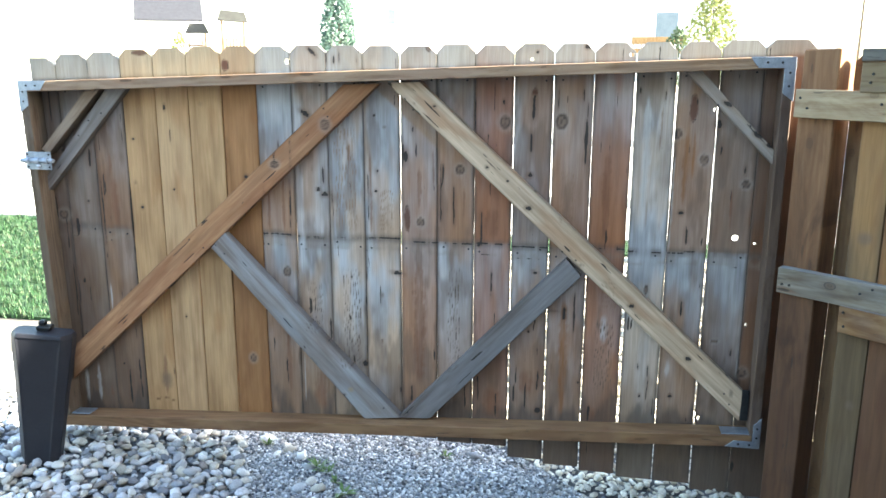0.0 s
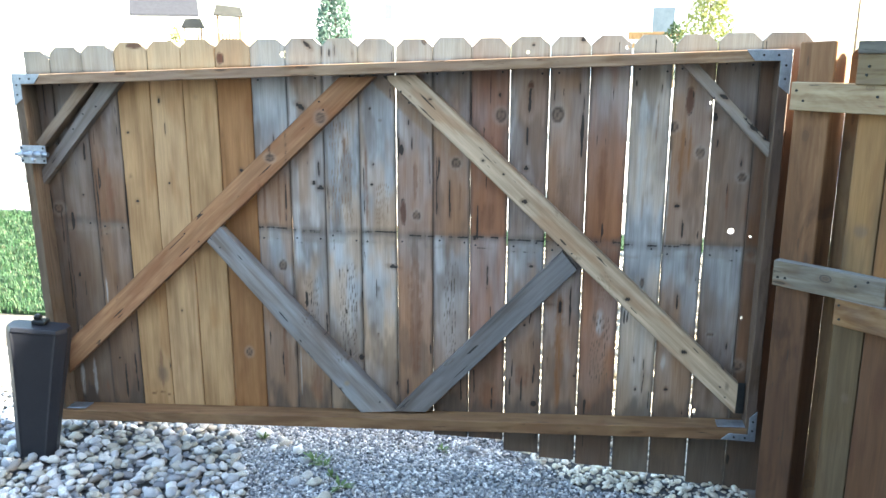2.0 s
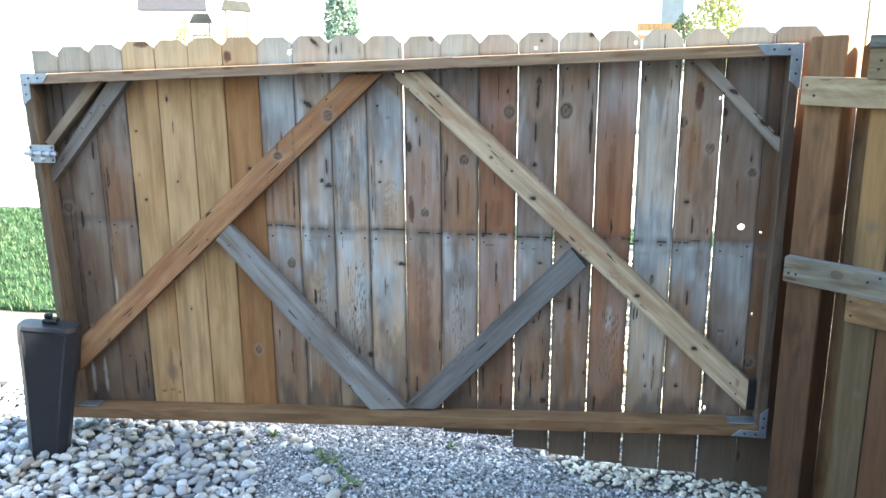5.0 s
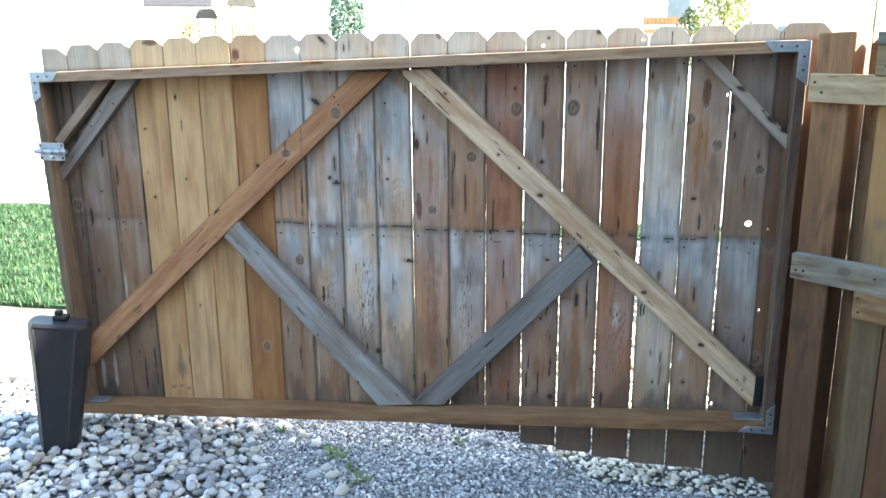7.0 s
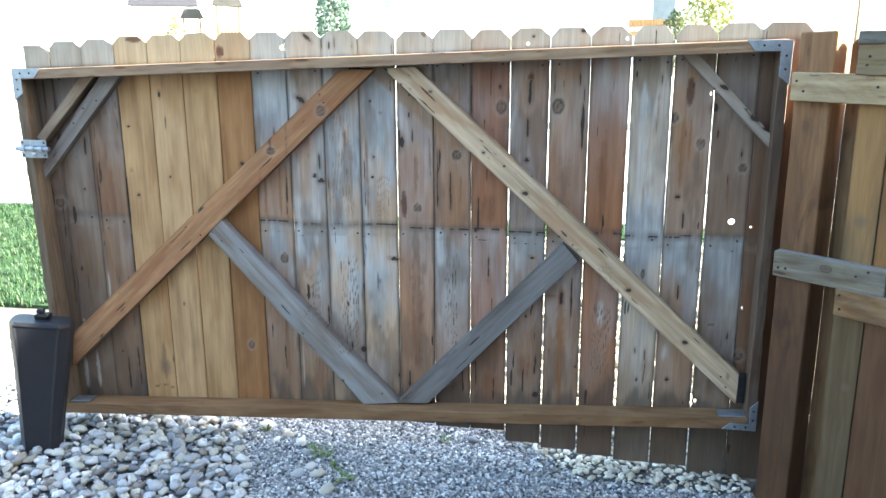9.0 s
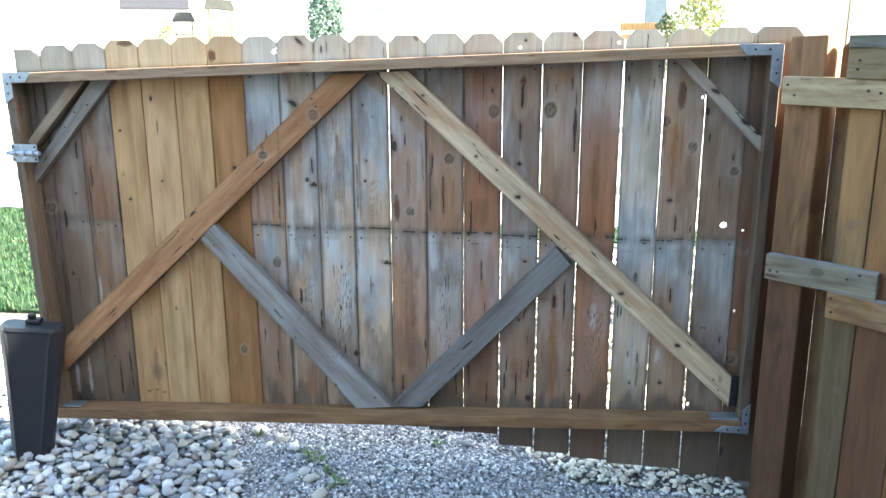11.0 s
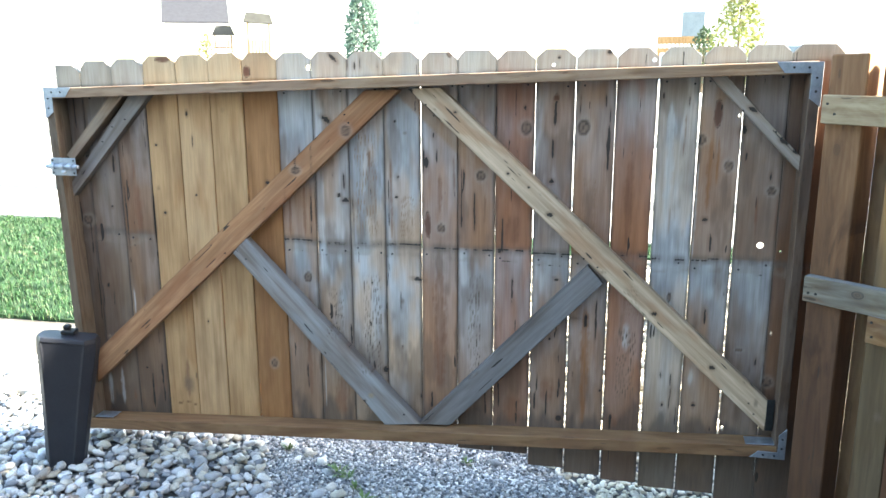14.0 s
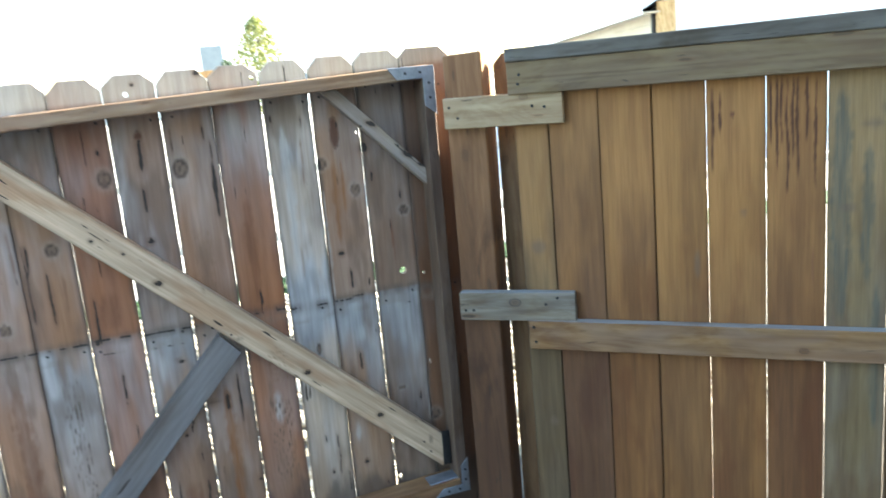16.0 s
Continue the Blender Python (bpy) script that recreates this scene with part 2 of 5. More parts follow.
# ---- builders ----
def mesh_of(bm, name, material, smooth=False):
    me = bpy.data.meshes.new(name)
    bm.normal_update()
    bm.to_mesh(me)
    bm.free()
    me.materials.append(material)
    if smooth:
        me.polygons.foreach_set("use_smooth", [True] * len(me.polygons))
    return me


def under(ob, parent, m):
    """Hang ob under parent, so that it stands at m in the world."""
    if parent is not None:
        ob.parent = parent
        up = parent.matrix_basis if parent.parent is None else parent.parent.matrix_basis @ parent.matrix_parent_inverse @ parent.matrix_basis
        ob.matrix_parent_inverse = up.inverted()
    ob.matrix_basis = m
    return ob


def part(name, bm, material, parent, label="", m=Matrix(), colour=None, smooth=False):
    ob = under(new(name, mesh_of(bm, name, material, smooth)), parent, m)
    if colour:
        ob.color = colour
    return tagged(ob, label)


def thing(name, at, label, category, group="", kind="", turn=0.0):
    ob = new(name)
    ob.empty_display_size = 0.1
    ob.matrix_basis = pose(*at, 0, 0, turn)
    return tagged(ob, label, category, group, kind)


def box(size, centre=(0, 0, 0), bevel=0.0, segments=1):
    bm = bmesh.new()
    bmesh.ops.create_cube(bm, size=1)
    bmesh.ops.scale(bm, vec=size, verts=bm.verts)
    if bevel:
        bmesh.ops.bevel(bm, geom=bm.edges[:], offset=bevel, segments=segments, affect="EDGES", profile=0.5)
    bmesh.ops.translate(bm, vec=centre, verts=bm.verts)
    return bm


def prism(outline, holes, y0, y1, bevel=0.0):
    """A plate with the outline (x, z) from y0 (front) to y1, with holes right through it."""
    bm = bmesh.new()
    edges = []
    for loop in (outline, *holes):
        vs = [bm.verts.new((x, y0, z)) for x, z in loop]
        edges += [bm.edges.new((a, b)) for a, b in zip(vs, vs[1:] + vs[:1])]
    if holes:
        bmesh.ops.triangle_fill(bm, edges=edges, use_beauty=True)
    else:
        bm.faces.new(bm.verts[:])
    rim = list(bm.edges)
    out = bmesh.ops.extrude_face_region(bm, geom=bm.faces[:])
    bmesh.ops.translate(bm, vec=(0, y1 - y0, 0), verts=[v for v in out["geom"] if isinstance(v, bmesh.types.BMVert)])
    bmesh.ops.recalc_face_normals(bm, faces=bm.faces)
    if bevel and not holes:
        bmesh.ops.bevel(bm, geom=bm.edges[:], offset=bevel, segments=1, affect="EDGES", profile=0.5)
    return bm


def board(name, quad, y0, y1, parent, colour, material=None, label="", base=Matrix(), bevel=0.0025):
    """A board whose face is the quad of (x, z) points, the first two at one end and the last two at the other; the grain runs between the ends."""
    p = [Vector((x, 0, z)) for x, z in quad]
    a, b = (p[0] + p[1]) / 2, (p[2] + p[3]) / 2
    along = (b - a).normalized()
    centre = (a + b) / 2 + Vector((0, (y0 + y1) / 2, 0))
    across = Vector((0, 1, 0)).cross(along)
    m = Matrix((across, (0, 1, 0), along)).transposed().to_4x4()
    m.translation = centre
    inv = m.inverted()
    flat = [inv @ (v + Vector((0, (y0 + y1) / 2, 0))) for v in (p[0], p[1], p[3], p[2])]
    area = sum(u.x * w.z - w.x * u.z for u, w in zip(flat, flat[1:] + flat[:1]))
    if area < 0:
        flat.reverse()
    bm = prism([(v.x, v.z) for v in flat], (), -abs(y1 - y0) / 2, abs(y1 - y0) / 2, bevel)
    return part(name, bm, material or WOOD, parent, label, base @ m, colour)


def screw(parent, x, y, z, base=Matrix(), r=0.0045, name="screw", material=None):
    bm = bmesh.new()
    bmesh.ops.create_cone(bm, cap_ends=True, segments=8, radius1=r, radius2=r * 0.8, depth=0.003)
    bmesh.ops.rotate(bm, matrix=Matrix.Rotation(radians(90), 3, "X"), verts=bm.verts)
    return part(name, bm, material or BLACK, parent, "", base @ pose(x, y, z))


# ---- ground ----
def sheet(name, material, outline, z, label, category, kind="structure", skirt=0.0):
    bm = bmesh.new()
    vs = [bm.verts.new((x, y, z)) for x, y in outline]
    f = bm.faces.new(vs)
    if skirt:
        out = bmesh.ops.extrude_face_region(bm, geom=[f])
        bmesh.ops.translate(bm, vec=(0, 0, -skirt), verts=[v for v in out["geom"] if isinstance(v, bmesh.types.BMVert)])
    bmesh.ops.recalc_face_normals(bm, faces=bm.faces)
    ob = new(name, mesh_of(bm, name, material))
    return tagged(ob, label, category, "", kind)


sheet("ground", EARTH, [(-900, -900), (900, -900), (900, 900), (-900, 900)], -0.012, "bare gravelly earth running out to the horizon", "ground")
sheet("lawn", LAWN, [(-40, 1.45), (-0.9, 1.45), (-2.4, 4.0), (40, 4.0), (40, 4.5), (-40, 4.5)], 0.01, "sunlit green lawn behind the gate", "lawn", skirt=0.03)
sheet("pavement", CONCRETE, [(-60, 4.5), (60, 4.5), (60, 6.2), (-60, 6.2)], 0.03, "pale concrete pavement beyond the lawn", "pavement", skirt=0.05)
sheet("road", CONCRETE, [(-200, 6.6), (200, 6.6), (200, 13.4), (-200, 13.4)], -0.004, "pale sun-bleached concrete road", "road", skirt=0.02)
for y in (6.4, 13.6):
    bm = box((200, 0.2, 0.2), (0, y, 0.03), 0.02)
    tagged(part("kerb", bm, CONCRETE, None), "pale concrete kerb beside the road", "kerb", "", "structure")
sheet("far_pavement", CONCRETE, [(-200, 13.75), (200, 13.75), (700, 500), (-700, 500)], 0.05, "pale concrete yards across the road", "pavement", skirt=0.05)

sheet("sand", mottled("pale_sand", (0.11, 0.10, 0.085), (0.19, 0.175, 0.15), 6, 0.95, 0.01), [(-4, 0.02), (-0.25, 0.02), (3.2, 0.14), (9, 0.14), (9, 3.98), (-2.36, 3.98), (-0.87, 1.42), (-4, 1.42)], -0.006, "pale sunlit sandy strip between gate and lawn", "sand")
rng = np.random.default_rng(5)


def pebble_template(subdivisions, bump, seed):
    bm = bmesh.new()
    bmesh.ops.create_icosphere(bm, subdivisions=subdivisions, radius=1)
    off = Vector((seed * 7.3, seed * 3.1, seed * 1.7))
    for v in bm.verts:
        v.co *= 1 + bump * noise.noise(v.co * 1.1 + off)
    vs = np.array([v.co[:] for v in bm.verts])
    fs = np.array([[v.index for v in f.verts] for f in bm.faces])
    bm.free()
    return vs, fs


def scatter(name, material, places, sizes, templates, flat, parent=None, smooth=True, tilt=0.35):
    """Many stones in one mesh: a place and a size each, turned by chance."""
    verts, faces, base = [], [], 0
    for p, s in zip(places, sizes):
        vs, fs = templates[rng.integers(len(templates))]
        a, b = rng.uniform(0, 6.28), rng.normal(0, tilt)
        q = vs * s * np.array([rng.uniform(0.95, 1.5), rng.uniform(0.8, 1.05), flat * rng.uniform(0.8, 1.2)])
        c, d = math.cos(b), math.sin(b)
        q = np.stack([q[:, 0] * c - q[:, 2] * d, q[:, 1], q[:, 0] * d + q[:, 2] * c], 1)
        c, d = math.cos(a), math.sin(a)
        q = np.stack([q[:, 0] * c - q[:, 1] * d, q[:, 0] * d + q[:, 1] * c, q[:, 2]], 1) + p
        verts.append(q)
        faces.append(fs + base)
        base += len(vs)
    me = bpy.data.meshes.new(name)
    me.from_pydata(np.concatenate(verts).tolist(), [], np.concatenate(faces).tolist())
    me.materials.append(material)
    if smooth:
        me.polygons.foreach_set("use_smooth", [True] * len(me.polygons))
    return under(new(name, me), parent, Matrix())


def rocky(x, y):
    """True where river rock covers the gravel: a bed at the latch side and a strip below the hinge side."""
    w = 0.06 * noise.noise(Vector((x * 5, y * 5, 0)))
    left = x < 0.93 + w - 0.45 * (y + 0.1) - (0.9 * max(0, y - 0.05))
    right = x > 1.9 and y > max(0.14 - 0.95 * (x - 2.06), -0.10 - 0.03 * (x - 2.3)) + w
    return left or right


sheet("gravel_bed", mottled("grey_grit", (0.09, 0.095, 0.105), (0.18, 0.185, 0.20), 25, 0.95, 0.01), [(-1.3, -0.85), (2.92, -0.85), (2.92, 0.10), (2.0, 0.45), (0.3, 0.30), (-0.3, 0.0), (-1.3, -0.1)], -0.005, "packed grey grit under the loose gravel", "gravel")
fine_pebbles = [pebble_template(1, 0.5, k) for k in range(6)]
round_rocks = [pebble_template(2, 0.55, k + 10) for k in range(10)]
spots = rng.uniform((0.45, -0.8), (2.95, 0.5), (60000, 2))
keep = [(x, y, rng.uniform(-0.003, 0.005)) for x, y in spots if not rocky(x, y)]
gravel = scatter("gravel", GRAVEL, np.array(keep), rng.uniform(0.0036, 0.0095, len(keep)), fine_pebbles, 0.75, None, False)
tagged(gravel, "loose fine grey gravel spread under the gate", "gravel", "", "stuff")

bed = thing("rock_bed", (0.3, -0.1, 0), "bed of rounded grey and tan river rocks", "rock bed")
laid = []
for count, lo, hi, close, lift in ((9000, 0.014, 0.030, 0.80, 0.3), (18000, 0.008, 0.018, 0.72, 0.0), (1500, 0.018, 0.030, 0.95, 0.75)):
    grid = {} if lift != 0.0 else grid
    for _ in range(count):
        x, y = rng.uniform(-1.3, 2.93), rng.uniform(-0.75, 0.85)
        if not rocky(x, y) or (lift > 0.5 and y > 0.12):
            continue
        r = rng.uniform(lo, hi) * (0.58 if x > 1.5 else 0.86)
        near = [o for i in (-1, 0, 1) for j in (-1, 0, 1) for o in grid.get((int(x / 0.07) + i, int(y / 0.07) + j), ())]
        if all((x - a) ** 2 + (y - b) ** 2 > (close * (r + c)) ** 2 for a, b, c in near) and (lift < 0.5 or noise.noise(Vector((x * 4, y * 4, 3))) > -0.1):
            grid.setdefault((int(x / 0.07), int(y / 0.07)), []).append((x, y, r))
            laid.append((x, y, r, lift * 0.03))
own = [o for o in laid if 0.0 < o[0] < 1.0 and -0.5 < o[1] < 0.1 and o[2] > 0.017][:290]
rest = [o for o in laid if o not in set(own)]
stuff = scatter("rock_fill", ROCKS, np.array([(x, y, r * 0.25 + h) for x, y, r, h in rest if x <= 1.5]), np.array([r for x, _, r, _ in rest if x <= 1.5]), round_rocks, 0.62, bed)
strip = scatter("cream_rock_fill", LIT_ROCKS, np.array([(x, y, r * 0.25 + h) for x, y, r, h in rest if x > 1.5]), np.array([r for x, _, r, _ in rest if x > 1.5]), round_rocks, 0.62, bed)
tagged(strip, "rounded rocks below the pickets, their cream colour standing for sunlight", "", "", "stuff")
tagged(stuff, "smaller river rocks filling the bed", "", "", "stuff")
strewn = [(rng.uniform(-2.2, 5.0), rng.uniform(0.5, 3.9)) for _ in range(9000)]
strewn = [(x, y) for x, y in strewn if x > -0.8 - 0.588 * max(0, y - 1.45)]
behind = scatter("sunlit_rocks", stone("tan_rocks", [(0.50, 0.46, 0.38), (0.30, 0.26, 0.20), (0.62, 0.59, 0.52), (0.22, 0.20, 0.17), (0.40, 0.36, 0.29)], True), np.array([(x, y, 0.006) for x, y in strewn]), rng.uniform(0.018, 0.042, len(strewn)), fine_pebbles, 0.62)
tagged(behind, "cream sunlit rocks strewn over sand behind the gate", "rocks", "", "stuff")
rock_meshes = []
for vs, fs in round_rocks:
    me = bpy.data.meshes.new("rock")
    me.from_pydata((vs * np.array([1.2, 0.92, 0.62])).tolist(), [], fs.tolist())
    me.materials.append(ROCK)
    me.polygons.foreach_set("use_smooth", [True] * len(me.polygons))
    rock_meshes.append(me)
for x, y, r, h in own:
    m = pose(x, y, r * 0.28 + h, rng.normal(0, 14), rng.normal(0, 14), rng.uniform(0, 360)) @ Matrix.Scale(r, 4)
    under(new("rock", rock_meshes[rng.integers(len(rock_meshes))]), bed, m)
for x, y, r in ((0.93, 0.10, 0.032), (1.06, 0.03, 0.024), (1.13, -0.02, 0.026), (1.03, 0.07, 0.018), (1.19, -0.10, 0.024), (1.24, -0.21, 0.024), (1.29, -0.26, 0.028), (1.21, -0.27, 0.028), (1.36, -0.36, 0.03), (1.02, -0.02, 0.018), (1.85, 0.12, 0.026)):
    ob = under(new("stray_rock", rock_meshes[rng.integers(len(rock_meshes))]), None, pose(x, y, r * 0.35, 8, -6, rng.uniform(0, 360)) @ Matrix.Scale(r, 4))
    tagged(ob, "pale rounded river rock lying loose on gravel", "rock", "stray rocks on the gravel")


def tuft(name, spots, blades, height, spread, width, label, category, material=None, kind="", group="", lean=0.5):
    """Grass or weed: bent tapered blades, two faces each."""
    verts, faces = [], []
    for cx, cy in spots:
        for _ in range(blades):
            x, y = cx + rng.normal(0, spread), cy + rng.normal(0, spread)
            a, h, w = rng.uniform(0, 6.28), height * rng.uniform(0.5, 1.2), width * rng.uniform(0.7, 1.2)
            dx, dy, l = math.cos(a), math.sin(a), lean * h * rng.uniform(0.2, 1.2)
            b = len(verts)
            verts += [(x - dy * w, y + dx * w, 0), (x + dy * w, y - dx * w, 0), (x + dx * l * 0.4 + dy * w * 0.8, y + dy * l * 0.4 - dx * w * 0.8, h * 0.6),
                      (x + dx * l * 0.4 - dy * w * 0.8, y + dy * l * 0.4 + dx * w * 0.8, h * 0.6), (x + dx * l, y + dy * l, h)]
            faces += [(b, b + 1, b + 2, b + 3), (b + 3, b + 2, b + 4)]
    me = bpy.data.meshes.new(name)
    me.from_pydata(verts, [], faces)
    me.materials.append(material or BLADE)
    return tagged(new(name, me), label, category, group, kind)


WEED = stone("weed_leaf", [(0.06, 0.14, 0.035), (0.09, 0.19, 0.05), (0.13, 0.22, 0.07), (0.05, 0.11, 0.03)], True)


def weed(x, y, leaves, height, spread):
    """A low weed: narrow pointed leaves that all leave from one root."""
    verts, faces = [(x, y, 0.0)], []
    for _ in range(leaves):
        a, h, out = rng.uniform(0, 6.28), height * rng.uniform(0.4, 1.15), spread * rng.uniform(0.4, 1.3)
        dx, dy, w, b = math.cos(a), math.sin(a), rng.uniform(0.003, 0.006), len(verts)
        verts += [(x + dx * out * 0.55 - dy * w, y + dy * out * 0.55 + dx * w, h * 0.75), (x + dx * out * 0.55 + dy * w, y + dy * out * 0.55 - dx * w, h * 0.75), (x + dx * out, y + dy * out, h)]
        faces += [(0, b, b + 1), (b, b + 2, b + 1)]
    me = bpy.data.meshes.new("weed")
    me.from_pydata(verts, [], faces)
    me.materials.append(WEED)
    return tagged(new("weed", me), "small green weed growing through gravel", "weed", "weeds in the gravel")


for x, y, k, h, w in ((1.23, -0.09, 26, 0.035, 0.06), (1.28, -0.12, 16, 0.03, 0.05), (1.40, -0.27, 26, 0.035, 0.06), (1.73, 0.10, 14, 0.025, 0.035), (0.95, 0.06, 18, 0.035, 0.03), (1.34, -0.20, 16, 0.03, 0.03)):
    weed(x, y, k, h, w)
lawn_spots = [(x - 0.588 * max(0, y - 1.45), y) for x, y in ((rng.uniform(-4.8, -0.9), rng.uniform(1.42, 4.5)) for _ in range(5200))]
tuft("grass", lawn_spots, 7, 0.055, 0.02, 0.0035, "short sunlit green lawn grass", "grass", kind="stuff")
lawn_far = [(rng.uniform(-2.4, 5.0), rng.uniform(4.02, 4.48)) for _ in range(900)]
tuft("grass", lawn_far, 6, 0.055, 0.03, 0.005, "short sunlit green lawn grass", "grass", kind="stuff")
for x, y, sx, sy in ((-0.62, 0.50, 0.20, 0.17), (-1.12, 0.62, 0.22, 0.18), (-1.66, 0.78, 0.24, 0.2)):
    bm = box((sx * 2, sy * 2, 0.05), (0, 0, 0.02), 0.015, 2)
    tagged(part("stepping_stone", bm, CONCRETE, None, "", pose(x, y, 0.0, 0, 0, rng.uniform(-15, 15))), "pale flat stepping stone in bright sun", "stepping stone", "stepping stones")

# ---- timber with its own knots, checks and weathering ----
KNOTS, STREAKS, ARCHES, LAID = [], [], [], {}


def knot(x, z, rx, rz, kind):
    """A knot at x, z on the gate, with half its width and height in millimetres."""
    KNOTS.append((x, z, rx / 1000, rz / 1000, kind))


def streak(x, z0, z1, half, kind):
    """A check, stain or pale run along the grain, from z0 up to z1; half its width in millimetres."""
    STREAKS.append((x, z0, z1, half / 1000, kind))


def arches(x, z0, z1, half, kind):
    """Arched growth rings of a flat-sawn board."""
    ARCHES.append((x, z0, z1, half / 1000, kind))


def lay(k, grey_low, grey_high, red_low, red_high):
    """Weathering of one picket, from its foot to the old rail's mark and from there to its top."""
    LAID[k] = (grey_low, grey_high, red_low, red_high)


def smooth(low, high, v):
    t = np.clip((v - low) / (high - low), 0, 1)
    return t * t * (3 - 2 * t)


def lattice(x, y, seed):
    """Smooth value noise in 0..1 for arrays."""
    xi, yi = np.floor(x).astype(np.int64), np.floor(y).astype(np.int64)
    fx, fy = x - xi, y - yi
    fx, fy = fx * fx * (3 - 2 * fx), fy * fy * (3 - 2 * fy)

    def at(i, j):
        h = (i * 374761393 + j * 668265263 + seed * 974634777) & 0xFFFFFFFF
        h = ((h ^ (h >> 13)) * 1274126177) & 0xFFFFFFFF
        return ((h ^ (h >> 16)) & 0xFFFF) / 65535.0
    low = at(xi, yi) * (1 - fx) + at(xi + 1, yi) * fx
    return low * (1 - fy) + (at(xi, yi + 1) * (1 - fx) + at(xi + 1, yi + 1) * fx) * fy


def layered(x, y, seed, octaves=4):
    total, size, norm = 0.0, 1.0, 0.0
    for o in range(octaves):
        total = total + lattice(x * 2 ** o, y * 2 ** o, seed + o * 17) * size
        norm, size = norm + size, size * 0.55
    return total / norm


def blend(c, d, f):
    return c + (np.asarray(d) - c) * f[:, None]


def marks_on(c, dark, x, z, seed):
    """Lay the knots, checks and stains that fall on these points over the colours c and the darkness."""
    wob = layered(x * 90, z * 60, seed + 5, 3) - 0.5
    run = layered(x * 160, z * 14, seed + 9, 3)
    for kx, z0, z1, half, kind in STREAKS:
        hit = (abs(x - kx) < half * 2.5 + 0.012) & (z > z0 - 0.03) & (z < z1 + 0.03)
        if not hit.any():
            continue
        bend = 0.006 * (layered(z[hit] * 9, z[hit] * 0 + kx * 50, seed, 2) - 0.5)
        taper = smooth(z0 - 0.012, z0 + 0.03, z[hit]) * smooth(z1 + 0.012, z1 - 0.03, z[hit])
        lens = np.sqrt(np.clip(np.sin(np.clip((z[hit] - z0 + 0.01) / (z1 - z0 + 0.02), 0, 1) * 3.1416), 0, 1))
        near = abs(x[hit] - kx + bend) / (half * (0.2 + (0.55 if kind == "check" else 0.8) * lens * (0.5 + run[hit])))
        if kind == "check":
            f = smooth(1.5, 0.5, near + wob[hit] * 0.9) * taper
            dark[hit] = np.maximum(dark[hit], f * (0.45 + 0.75 * run[hit]))
            g = smooth(4.5, 1.0, near) * taper * 0.38
            c[hit] = blend(c[hit], (0.15, 0.075, 0.045), g)
        else:
            f = smooth(1.3, 0.35, near + wob[hit] * 1.1) * taper * (0.35 + 0.85 * run[hit])
            c[hit] = blend(c[hit], {"red": (0.20, 0.085, 0.042), "rust": (0.27, 0.105, 0.030), "pale": (0.55, 0.54, 0.53), "slate": (0.085, 0.090, 0.072), "saw": (0.085, 0.030, 0.010)}[kind], np.clip(f * {"rust": 0.8, "saw": 1.3}.get(kind, 0.78), 0, 1))
    for kx, z0, z1, half, kind in ARCHES:
        hit = (abs(x - kx) < half) & (z > z0) & (z < z1)
        if not hit.any():
            continue
        u = abs(x[hit] - kx + 0.006 * (lattice(z[hit] * 14, z[hit] * 0, seed) - 0.5)) / half
        v = (z[hit] - z0) / (z1 - z0)
        band = u * 4.2 + v * 3.2 + 0.5 * wob[hit]
        line = smooth(0.62, 0.95, np.cos(band * 6.2832)) * smooth(1.0, 0.8, u) * smooth(0, 0.08, v) * smooth(1, 0.9, v)
        flecks = smooth(0.38, 0.6, layered(x[hit] * 60, z[hit] * 40, seed + 3, 2))
        c[hit] = blend(c[hit], (0.12, 0.08, 0.055) if kind == "dark" else (0.26, 0.15, 0.085), line * (0.9 if kind == "dark" else 0.85) * (0.5 + 0.5 * flecks))
        if kind == "dark":
            dark[hit] = np.maximum(dark[hit], line * flecks * 0.62)
    for kx, kz, rx, rz, kind in KNOTS:
        hit = (abs(x - kx) < rx * 3.2) & (abs(z - kz) < rz * 3.2)
        if not hit.any():
            continue
        dx, dz = x[hit] - kx, z[hit] - kz
        if kind == "slash":
            dx = dx + dz * 0.9
        d = np.hypot(dx / rx, dz / rz) + wob[hit] * 0.5
        if kind == "arc":
            ring = smooth(0.22, 0.06, abs(d - 0.9)) * (dz > -rz * 0.2)
            c[hit] = blend(c[hit], (0.14, 0.065, 0.022), ring * 0.85)
        elif kind == "eye":
            c[hit] = blend(c[hit], (0.42, 0.36, 0.31), smooth(2.4, 1.3, d) * 0.28)
            c[hit] = blend(c[hit], (0.19, 0.115, 0.072), smooth(1.15, 0.9, d) * 0.7)
            c[hit] = blend(c[hit], (0.055, 0.035, 0.025), smooth(0.42, 0.05, abs(d - 0.95)) * (0.55 + 0.7 * np.clip(wob[hit] + 0.3, 0, 0.6)))
            c[hit] = blend(c[hit], (0.07, 0.045, 0.03), smooth(0.5, 0.1, d) * 0.7)
        elif kind in ("soft", "tan"):
            c[hit] = blend(c[hit], (0.15, 0.10, 0.07) if kind == "soft" else (0.36, 0.24, 0.12), smooth(1.4, 0.4, d) * 0.6)
        elif kind == "rust":
            c[hit] = blend(c[hit], (0.115, 0.042, 0.022), smooth(1.15, 0.75, d) * 0.85)
            dark[hit] = np.maximum(dark[hit], smooth(0.25, 0.05, abs(d - 1.0)) * 0.55)
        else:
            c[hit] = blend(c[hit], (0.16, 0.085, 0.05), smooth(2.2, 1.0, d) * 0.5)
            dark[hit] = np.maximum(dark[hit], smooth(1.25, 0.7, d))
    return c, dark


